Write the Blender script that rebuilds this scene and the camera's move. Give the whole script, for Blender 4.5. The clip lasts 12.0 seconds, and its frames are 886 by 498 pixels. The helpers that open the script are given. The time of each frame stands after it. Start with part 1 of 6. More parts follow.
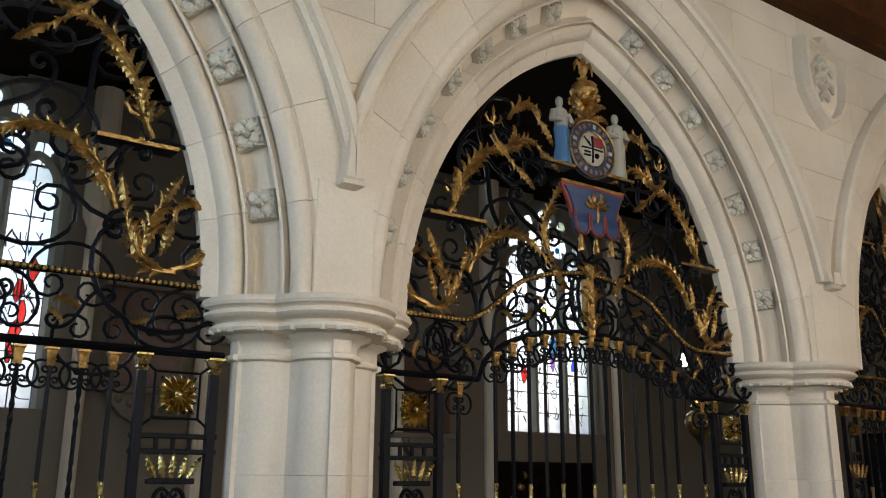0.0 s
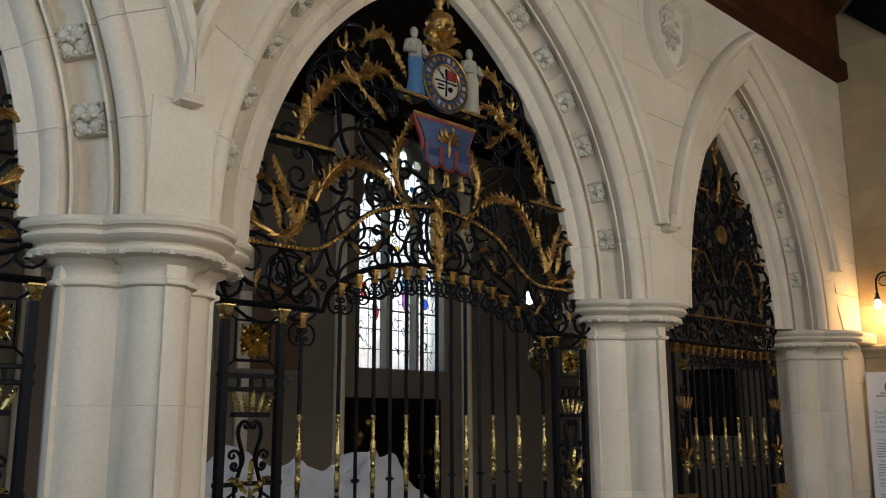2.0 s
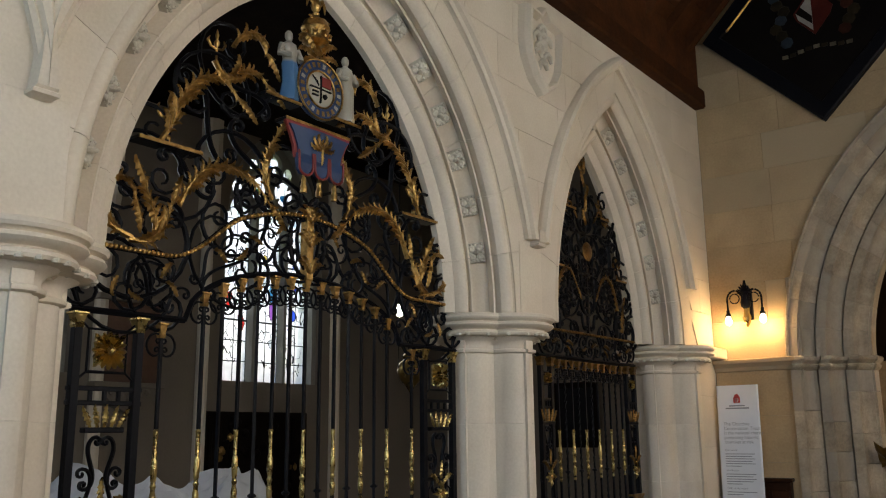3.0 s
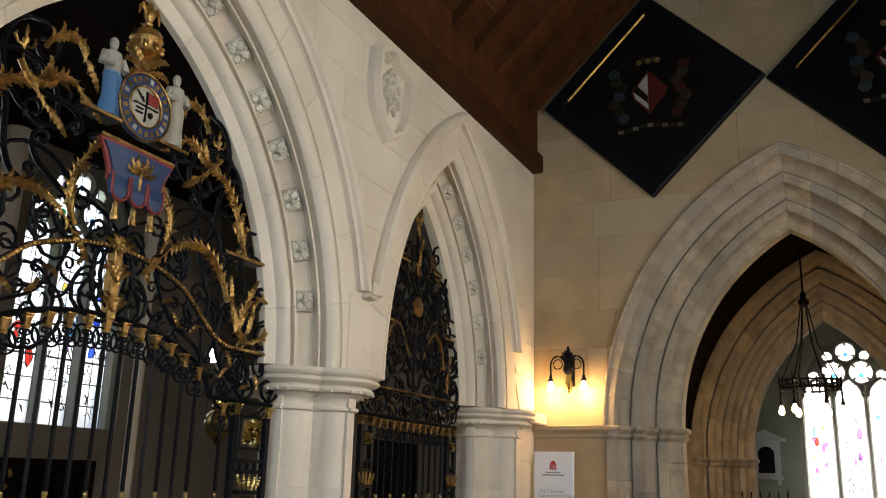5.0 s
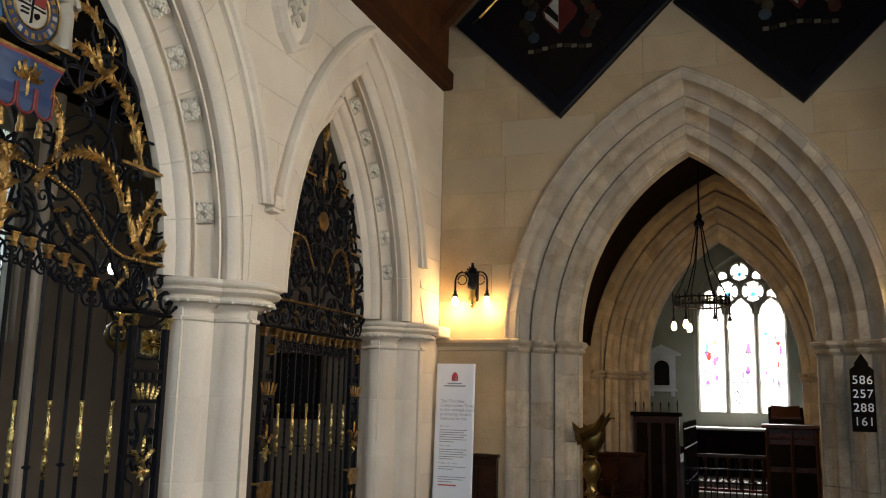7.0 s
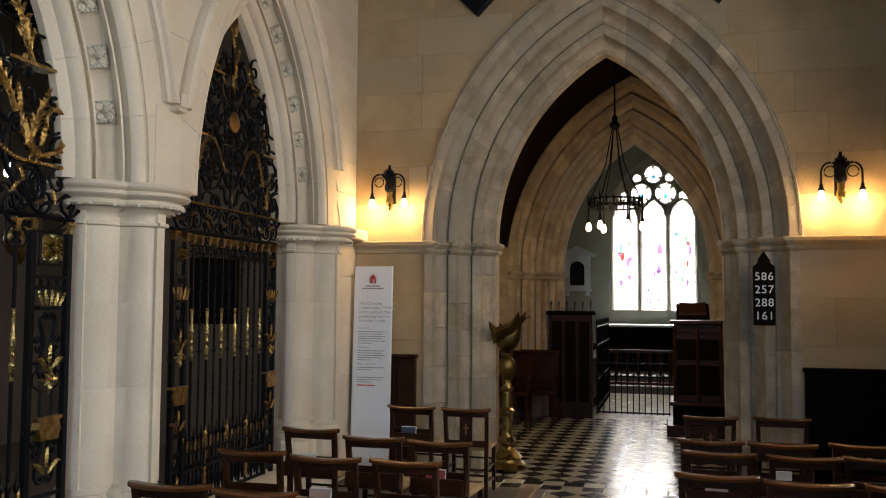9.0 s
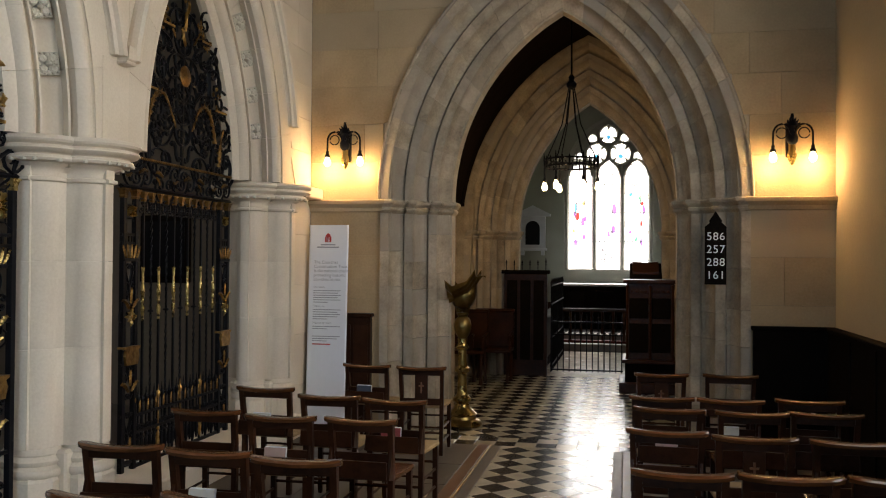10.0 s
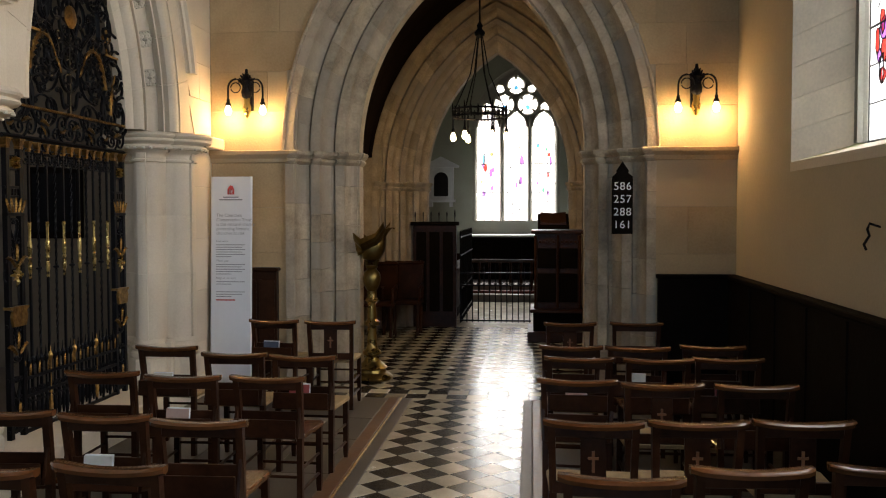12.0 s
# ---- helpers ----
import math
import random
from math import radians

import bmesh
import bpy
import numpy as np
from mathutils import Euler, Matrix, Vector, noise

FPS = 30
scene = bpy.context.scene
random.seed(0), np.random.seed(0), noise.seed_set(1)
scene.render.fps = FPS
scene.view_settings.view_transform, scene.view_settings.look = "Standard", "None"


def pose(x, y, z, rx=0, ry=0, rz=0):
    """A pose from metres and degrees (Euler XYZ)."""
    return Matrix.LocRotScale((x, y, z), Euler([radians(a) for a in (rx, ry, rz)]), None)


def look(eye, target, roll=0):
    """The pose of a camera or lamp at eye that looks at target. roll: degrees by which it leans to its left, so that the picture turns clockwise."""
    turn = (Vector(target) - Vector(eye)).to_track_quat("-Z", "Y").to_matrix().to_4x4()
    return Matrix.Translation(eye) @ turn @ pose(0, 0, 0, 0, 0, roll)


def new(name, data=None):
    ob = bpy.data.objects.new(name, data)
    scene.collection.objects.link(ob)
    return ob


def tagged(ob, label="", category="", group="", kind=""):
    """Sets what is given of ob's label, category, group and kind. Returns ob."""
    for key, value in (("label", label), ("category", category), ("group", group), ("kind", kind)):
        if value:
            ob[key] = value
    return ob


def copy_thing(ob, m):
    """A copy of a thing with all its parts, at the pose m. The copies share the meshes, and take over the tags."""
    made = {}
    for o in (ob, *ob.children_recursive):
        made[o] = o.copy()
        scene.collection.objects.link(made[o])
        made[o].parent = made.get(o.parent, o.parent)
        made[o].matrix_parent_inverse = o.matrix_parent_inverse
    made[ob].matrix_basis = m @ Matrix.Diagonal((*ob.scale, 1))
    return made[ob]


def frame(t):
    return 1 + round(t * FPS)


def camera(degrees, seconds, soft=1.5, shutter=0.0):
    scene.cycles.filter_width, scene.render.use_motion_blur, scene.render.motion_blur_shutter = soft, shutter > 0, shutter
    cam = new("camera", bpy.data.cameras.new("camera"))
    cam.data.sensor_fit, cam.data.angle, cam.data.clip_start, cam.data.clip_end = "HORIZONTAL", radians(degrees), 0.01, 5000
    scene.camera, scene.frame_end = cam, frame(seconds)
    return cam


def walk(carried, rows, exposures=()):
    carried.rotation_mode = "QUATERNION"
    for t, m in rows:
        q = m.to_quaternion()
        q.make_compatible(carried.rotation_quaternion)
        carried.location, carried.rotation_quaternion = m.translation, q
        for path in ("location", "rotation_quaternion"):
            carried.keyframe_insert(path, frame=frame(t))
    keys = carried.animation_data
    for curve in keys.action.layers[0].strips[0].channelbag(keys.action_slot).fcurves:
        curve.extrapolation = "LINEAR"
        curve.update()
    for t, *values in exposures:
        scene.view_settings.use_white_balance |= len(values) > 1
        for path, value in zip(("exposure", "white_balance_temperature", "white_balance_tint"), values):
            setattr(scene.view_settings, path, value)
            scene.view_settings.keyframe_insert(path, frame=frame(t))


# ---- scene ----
cam = camera(53.9, 12.0, soft=1.1)

PATH = [
    (0, (3.473, -9.3, 1.756), (1.877, -8.21, 2.268), 0.4),
    (0.5, (3.46, -9.281, 1.745), (1.88, -8.156, 2.232), 1.8),
    (1, (3.442, -9.255, 1.731), (1.903, -8.063, 2.189), 1.5),
    (1.5, (3.441, -9.217, 1.718), (1.954, -7.947, 2.141), 1.0),
    (2, (3.444, -9.195, 1.707), (2.028, -7.837, 2.093), -0.2),
    (2.5, (3.45, -9.173, 1.692), (2.142, -7.707, 2.069), -0.5),
    (2.7, (3.435, -9.172, 1.694), (2.177, -7.667, 2.085), -0.6),
    (4.5, (3.174, -8.928, 1.822), (2.243, -7.229, 2.318), 1.1),
    (5, (3.161, -8.894, 1.828), (2.322, -7.154, 2.345), 1.5),
    (5.5, (3.16, -8.878, 1.829), (2.373, -7.107, 2.323), 1.3),
    (6, (3.182, -8.873, 1.821), (2.432, -7.074, 2.269), 1.2),
    (6.5, (3.227, -8.89, 1.808), (2.508, -7.066, 2.204), 1.2),
    (7, (3.282, -8.92, 1.799), (2.607, -7.068, 2.136), 1.3),
    (9, (3.302, -8.858, 1.785), (2.795, -6.927, 1.907), 0.3),
    (9.5, (3.299, -8.847, 1.785), (2.848, -6.9, 1.865), 0.4),
    (10, (3.296, -8.832, 1.784), (2.887, -6.875, 1.813), 0.4),
    (10.5, (3.285, -8.812, 1.781), (2.939, -6.842, 1.796), 0.3),
    (11, (3.281, -8.772, 1.773), (2.985, -6.794, 1.751), 0.3),
    (11.5, (3.28, -8.722, 1.769), (3.029, -6.739, 1.722), 0.0),
    (12, (3.267, -8.696, 1.778), (3.066, -6.708, 1.698), -0.1),
]
walk(cam, [(t, look(eye, target, roll)) for t, eye, target, roll in PATH], [(0, 2.92), (1.2, 2.75), (2.5, 2.55), (4.4, 3.05), (5.5, 3.08), (7, 3.05), (9, 2.9), (12, 2.88)])

# ---------------- world, daylight, lamps ----------------
world = bpy.data.worlds.new("sky")
scene.world = world
world.use_nodes = True
wn = world.node_tree.nodes
sky = wn.new("ShaderNodeTexSky")
sky.sky_type, sky.sun_disc = "NISHITA", False
sky.sun_elevation, sky.sun_rotation = radians(50), radians(8)
sky.air_density, sky.dust_density = .9, 9.0
wn["Background"].inputs["Strength"].default_value = 0.15
world.node_tree.links.new(sky.outputs[0], wn["Background"].inputs["Color"])
sun = new("sun", bpy.data.lights.new("sun", "SUN"))
sun.data.energy, sun.data.angle, sun.data.color = 1.0, radians(12), (1, .95, .88)
sun.matrix_world = look((4, 30, 37), (0, 0, 0))


def window_light(name, eye, target, w, h, watts, color=(.93, .96, 1.0)):
    lamp = new(name, bpy.data.lights.new(name, "AREA"))
    lamp.data.shape, lamp.data.size, lamp.data.size_y = "RECTANGLE", w, h
    lamp.data.energy, lamp.data.color = watts, color
    lamp.matrix_world = look(eye, target)
    return lamp


def bulb_light(place, watts, color=(1, .62, .25), size=.035):
    lamp = new("bulb_light", bpy.data.lights.new("bulb_light", "POINT"))
    lamp.data.energy, lamp.data.color, lamp.data.shadow_soft_size = watts, color, size
    lamp.location = place
    return lamp


SOUTH = [-2.95, -6.35, -9.75]       # centres of the nave's south windows
for yc, watts in zip(SOUTH, (10, 10.5, 9.5)):
    window_light("south_window_light", (5.85, yc, 3.35), (4.0, yc, 2.7), 1.5, 2.2, watts * 1.25, (1, .965, .91))
# Cool fill lamp from behind the viewer, where no window is seen.
window_light("west_window_light", (2.62, -14.42, 3.4), (2.62, -9, 2.4), 2.2, 3.0, 25, (.50, .74, 1.0))
for yc in (-2.62, -5.72, -8.67):
    window_light("chapel_window_light", (-3.9, yc, 3.6), (-2, yc, 2.6), 1.3, 2.2, 1.5)
window_light("east_window_light", (2.9, 12.0, 3.4), (2.9, 6, 2.2), 1.9, 3.2, 7)

# ---------------- materials ----------------


def material(name, color, rough=.6, metal=0.0, vary=.15, grain=30.0, blotch=1.5, bump=.1, dark=None, island=False, spec=.5, tint=None):
    """A surface with two scales of variation, fine relief and a small change from piece to piece."""
    m = bpy.data.materials.new(name)
    m.use_nodes = True
    t = m.node_tree
    n, k = t.nodes, t.links.new
    b = n["Principled BSDF"]
    b.inputs["Metallic"].default_value = metal
    b.inputs["Specular IOR Level"].default_value = spec
    co = n.new("ShaderNodeTexCoord")
    n1, n2 = n.new("ShaderNodeTexNoise"), n.new("ShaderNodeTexNoise")
    n1.inputs["Scale"].default_value, n1.inputs["Detail"].default_value = grain, 6
    n2.inputs["Scale"].default_value, n2.inputs["Detail"].default_value = blotch, 5
    geo = n.new("ShaderNodeNewGeometry")
    for q in (n1, n2):
        k(geo.outputs["Position"], q.inputs["Vector"])
    ramp = n.new("ShaderNodeValToRGB")
    d = dark or [c * (1 - 1.6 * vary) for c in color]
    ramp.color_ramp.elements[0].color, ramp.color_ramp.elements[1].color = (*d, 1), (*[min(1, c * (1 + .5 * vary)) for c in color], 1)
    ramp.color_ramp.elements[0].position, ramp.color_ramp.elements[1].position = .3, .65
    mixn = n.new("ShaderNodeMath")
    mixn.operation = "MULTIPLY_ADD"
    mixn.inputs[1].default_value = .35
    k(n1.outputs["Fac"], mixn.inputs[0])
    sc = n.new("ShaderNodeMath")
    sc.operation, sc.inputs[1].default_value = "MULTIPLY", .65
    k(n2.outputs["Fac"], sc.inputs[0])
    k(sc.outputs[0], mixn.inputs[2])
    k(mixn.outputs[0], ramp.inputs[0])
    info = n.new("ShaderNodeObjectInfo")
    hsv = n.new("ShaderNodeHueSaturation")
    rnd = geo.outputs["Random Per Island"] if island else info.outputs["Random"]
    mp = n.new("ShaderNodeMapRange")
    mp.inputs["To Min"].default_value, mp.inputs["To Max"].default_value = 1 - vary, 1 + vary * .6
    k(rnd, mp.inputs["Value"])
    k(mp.outputs[0], hsv.inputs["Value"])
    k(ramp.outputs[0], hsv.inputs["Color"])
    last = hsv.outputs[0]
    if tint:
        mx = n.new("ShaderNodeMix")
        mx.data_type = "RGBA"
        mx.inputs["B"].default_value = (*tint, 1)
        rr = n.new("ShaderNodeMapRange")
        rr.inputs["From Min"].default_value, rr.inputs["From Max"].default_value = .45, 1.0
        rr.inputs["To Max"].default_value = .8
        wn_ = n.new("ShaderNodeTexWhiteNoise")
        wn_.noise_dimensions = "1D"
        k(rnd, wn_.inputs["W"])
        k(wn_.outputs["Value"], rr.inputs["Value"])
        k(rr.outputs[0], mx.inputs["Factor"])
        k(last, mx.inputs["A"])
        last = mx.outputs["Result"]
    k(last, b.inputs["Base Color"])
    rg = n.new("ShaderNodeMapRange")
    rg.inputs["To Min"].default_value, rg.inputs["To Max"].default_value = max(.02, rough - .12), min(1, rough + .12)
    k(n2.outputs["Fac"], rg.inputs["Value"])
    k(rg.outputs[0], b.inputs["Roughness"])
    if bump:
        bp = n.new("ShaderNodeBump")
        bp.inputs["Strength"].default_value, bp.inputs["Distance"].default_value = bump, .01
        k(n1.outputs["Fac"], bp.inputs["Height"])
        k(bp.outputs[0], b.inputs["Normal"])
    return m


def glow(name, color, strength):
    m = bpy.data.materials.new(name)
    m.use_nodes = True
    b = m.node_tree.nodes["Principled BSDF"]
    b.inputs["Base Color"].default_value = (*color, 1)
    b.inputs["Emission Color"].default_value = (*color, 1)
    b.inputs["Emission Strength"].default_value = strength
    return m


def pane_glass(name, color, clear=.75):
    """Old window glass: part clear, part scattering daylight, tinted in the mass."""
    m = bpy.data.materials.new(name)
    m.use_nodes = True
    t = m.node_tree
    n, k = t.nodes, t.links.new
    out = n["Material Output"]
    n.remove(n["Principled BSDF"])
    tr, tl, gl = n.new("ShaderNodeBsdfTransparent"), n.new("ShaderNodeBsdfTranslucent"), n.new("ShaderNodeBsdfGlossy")
    a, c = n.new("ShaderNodeMixShader"), n.new("ShaderNodeMixShader")
    no = n.new("ShaderNodeTexNoise")
    no.inputs["Scale"].default_value = 9
    geo = n.new("ShaderNodeNewGeometry")
    k(geo.outputs["Position"], no.inputs["Vector"])
    rp = n.new("ShaderNodeValToRGB")
    rp.color_ramp.elements[0].color = (*[q * .55 for q in color], 1)
    rp.color_ramp.elements[1].color = (*color, 1)
    k(no.outputs["Fac"], rp.inputs[0])
    for q in (tr, tl):
        k(rp.outputs[0], q.inputs["Color"])
    gl.inputs["Roughness"].default_value = .15
    a.inputs[0].default_value, c.inputs[0].default_value = 1 - clear, .04
    k(tr.outputs[0], a.inputs[1]), k(tl.outputs[0], a.inputs[2])
    k(a.outputs[0], c.inputs[1]), k(gl.outputs[0], c.inputs[2])
    k(c.outputs[0], out.inputs["Surface"])
    return m


WHITE = material("cream limestone", (.73, .645, .525), .75, vary=.05, grain=60, blotch=1.6, bump=.10, dark=(.60, .51, .395))
CARVED = material("carved limestone", (.60, .555, .46), .8, vary=.12, grain=90, blotch=6, bump=.35, dark=(.47, .43, .35))
SAND = material("ochre sandstone", (.46, .335, .19), .85, vary=.10, grain=45, blotch=2.2, bump=.2, tint=(.42, .33, .215), dark=(.32, .225, .12))
DRESSED = material("weathered dressed stone", (.47, .385, .275), .85, vary=.22, grain=38, blotch=5, bump=.45, tint=(.36, .31, .25), dark=(.26, .205, .145))
PLASTER = material("cream limewashed plaster", (.52, .43, .29), .9, vary=.08, grain=50, blotch=1.2, bump=.1)
CHANCEL = material("grey green limewash", (.27, .28, .23), .9, vary=.12, grain=40, blotch=1.5, bump=.1)
# Plaster tone halved: the chapel's dimness is partly put into this colour.
CHAPEL = material("dimmed buff chapel plaster", (.20, .165, .125), .9, vary=.1, grain=40, blotch=1.2, bump=.1)
JOINT = material("lime mortar", (.40, .34, .26), .95, vary=.1, grain=80)
WJOINT = material("pale mortar", (.60, .55, .46), .95, vary=.1, grain=80)
OAK = material("dark stained oak", (.040, .0135, .0055), .36, vary=.3, grain=28, blotch=5, bump=.15, dark=(.014, .005, .002), spec=.14)
OAKDARK = material("black stained oak", (.007, .0045, .003), .75, spec=.05, vary=.3, grain=28, blotch=5, bump=.15)
ROOFOAK = material("brown roof timber", (.075, .027, .010), .7, spec=.08, vary=.35, grain=22, blotch=4, bump=.2)
BOARD = material("worn walnut seat", (.11, .040, .013), .22, vary=.25, grain=25, blotch=7, bump=.1)
RUSH = material("woven rush", (.34, .23, .11), .7, vary=.25, grain=120, blotch=9, bump=.6)
IRON = material("black painted wrought iron", (.006, .006, .008), .45, spec=.10, vary=.2, grain=60, blotch=8, bump=.1)
GOLD = material("old gilding", (.58, .36, .12), .36, metal=1.0, vary=.2, grain=45, blotch=16, bump=.5, dark=(.13, .065, .018))
BRASS = material("polished brass", (.34, .24, .08), .28, metal=1.0, vary=.2, grain=30, blotch=8, bump=.05)
BRONZE = material("dark old brass", (.20, .135, .045), .34, metal=1.0, vary=.3, grain=30, blotch=8, bump=.08)
MARBLE = material("white marble", (.52, .54, .58), .5, vary=.10, grain=14, blotch=3, bump=.5)
TILEW = material("cream floor tile", (.46, .40, .30), .23, vary=.16, grain=60, blotch=5, bump=.05)
TILEB = material("black floor tile", (.030, .027, .026), .2, vary=.3, grain=60, blotch=5, bump=.05)
GROUT = material("dark floor grout", (.12, .10, .08), .6, vary=.2, grain=80)
FLAG = material("worn grey floor slab", (.10, .078, .06), .45, vary=.2, grain=40, blotch=2.2, bump=.1)
LEDGE = material("polished wood strip", (.20, .09, .04), .35, vary=.25, grain=30, blotch=4)
PAPER = material("white printed board", (.78, .80, .84), .5, vary=.03, grain=20, bump=0)
INK = material("grey ink", (.30, .31, .34), .7, vary=.05, bump=0)
REDINK = material("red ink", (.50, .05, .05), .6, vary=.05, bump=0)
LEAD = material("window lead", (.03, .03, .035), .6, vary=.1)
# Nearly black and almost without gloss, for both roofs.
BLACKROOF = material("near black roof timber", (.012, .008, .006), .9, vary=.3, grain=22, blotch=4, bump=.2, spec=.02)
# Grey, not cream: the stone's backlit look is put into its colour.
TRACERY = material("backlit grey window stone", (.30, .29, .25), .85, vary=.12, grain=45, blotch=3, bump=.2)
GRASS = material("churchyard grass", (.09, .13, .05), .9, vary=.3, grain=3, blotch=.3)

# ---------------- mesh helpers ----------------


class Mesh:
    """A list of points and faces, shaped by simple calls and then linked as one object."""

    def __init__(self):
        self.v, self.f = [], []

    def add(self, pts, faces):
        o = len(self.v)
        self.v += [tuple(p) for p in pts]
        self.f += [tuple(i + o for i in q) for q in faces]
        return self

    def box(self, x0, x1, y0, y1, z0, z1, b=0.0):
        if b <= 0:
            p = [(x, y, z) for z in (z0, z1) for y in (y0, y1) for x in (x0, x1)]
            return self.add(p, [(0, 2, 3, 1), (4, 5, 7, 6), (0, 1, 5, 4), (2, 6, 7, 3), (0, 4, 6, 2), (1, 3, 7, 5)])
        p = []
        for z, e in ((z0, b), (z0 + b, 0), (z1 - b, 0), (z1, b)):
            xa, xb, ya, yb = x0 + e, x1 - e, y0 + e, y1 - e
            c = b * .7 if e == 0 else 0
            p += [(xa + c, ya, z), (xb - c, ya, z), (xb, ya + c, z), (xb, yb - c, z), (xb - c, yb, z), (xa + c, yb, z), (xa, yb - c, z), (xa, ya + c, z)] if c else \
                 [(xa, ya, z), (xb, ya, z), (xb, ya, z), (xb, yb, z), (xb, yb, z), (xa, yb, z), (xa, yb, z), (xa, ya, z)]
        f = [tuple(range(7, -1, -1)), tuple(range(24, 32))]
        for r in range(3):
            f += [(r * 8 + i, r * 8 + (i + 1) % 8, r * 8 + 8 + (i + 1) % 8, r * 8 + 8 + i) for i in range(8)]
        return self.add(p, f)

    def loft(self, rings, closed=True, caps=True):
        n = len(rings[0])
        p = [q for r in rings for q in r]
        f = []
        for i in range(len(rings) - 1):
            for j in range(n if closed else n - 1):
                f.append((i * n + j, i * n + (j + 1) % n, (i + 1) * n + (j + 1) % n, (i + 1) * n + j))
        if caps:
            f += [tuple(range(n - 1, -1, -1)), tuple(range((len(rings) - 1) * n, len(rings) * n))]
        return self.add(p, f)

    def lathe(self, c, prof, n=12, axis="z"):
        rings = []
        for r, h in prof:
            ring = []
            for i in range(n):
                a = math.tau * i / n
                u, w = r * math.cos(a), r * math.sin(a)
                ring.append((c[0] + u, c[1] + w, c[2] + h) if axis == "z" else (c[0] + h, c[1] + u, c[2] + w) if axis == "x" else (c[0] + w, c[1] + h, c[2] + u))
            rings.append(ring)
        return self.loft(rings)

    def tube(self, pts, r, n=5, flat=1.0, up=(1, 0, 0)):
        pts = [Vector(p) for p in pts]
        rs = r if isinstance(r, (list, tuple)) else [r] * len(pts)
        rings = []
        for i, p in enumerate(pts):
            d = (pts[min(i + 1, len(pts) - 1)] - pts[max(i - 1, 0)]).normalized()
            s = d.cross(Vector(up))
            s = s.normalized() if s.length > 1e-4 else d.orthogonal().normalized()
            w = s.cross(d).normalized()
            rings.append([p + (s * math.cos(math.tau * j / n) + w * math.sin(math.tau * j / n) * flat) * rs[i] for j in range(n)])
        return self.loft(rings)

    def build(self, name, mat, parent=None, label="", smooth=False):
        me = bpy.data.meshes.new(name)
        off = Vector(parent["base"]) if parent is not None and "base" in parent else Vector()
        me.from_pydata([tuple(Vector(p) - off) for p in self.v], [], self.f)
        me.materials.append(mat)
        if smooth:
            me.shade_smooth()
            me.set_sharp_from_angle(angle=radians(38))
        me.update()
        ob = new(name, me)
        ob.parent = parent
        if label:
            ob["label"] = label
        if parent is not None and "base" in parent:
            ob["base"] = parent["base"]
        return ob


def thing(name, place, label, category, group="", kind=""):
    e = new(name)
    e.location = place
    e["base"] = tuple(place)
    return tagged(e, label, category, group, kind)


def structure(ob, label, category):
    return tagged(ob, label, category, "", "structure")


# wall planes: u along the wall, w up, d into the wall
def on_north(u, w, d):
    return (-d, u, w)


def on_east(u, w, d):
    return (u, d, w)


def on_south(u, w, d):
    return (5.25 + d, u, w)


class Arch:
    """A two-centred pointed arch: centre c, springing zs, half span a, centres d beyond the middle."""

    def __init__(self, c, zs, a, d):
        self.c, self.zs, self.a, self.d, self.R = c, zs, a, d, a + d

    def point(self, side, r, f):
        rr = self.R + r
        th = math.acos(self.d / rr) * f
        return self.c + side * (rr * math.cos(th) - self.d), self.zs + rr * math.sin(th)

    def low(self, u, r):
        x, rr = abs(u - self.c) + self.d, self.R + r
        return self.zs + math.sqrt(rr * rr - x * x) if x < rr else -1.0


def voussoirs(arch, prof, to, n, mat, parent, lim=None, name="voussoir", gap=.0016, back=.05, steps=3):
    """Ring of arch stones; prof: (r, depth) round the stone's section, closed."""
    for side in (-1, 1):
        for i in range(n):
            rings = []
            for s in range(steps + 1):
                f = (i + (gap * 2 if s == 0 else 1 - gap * 2 if s == steps else s / steps)) / n
                ring = []
                for r, d in prof:
                    u, w = arch.point(side, r, f)
                    if lim:
                        u = min(max(u, lim[0]), lim[1])
                    ring.append(to(u, w, d))
                rings.append(ring if side > 0 else ring[::-1])
            Mesh().loft(rings).build(name, mat, parent, smooth=True)


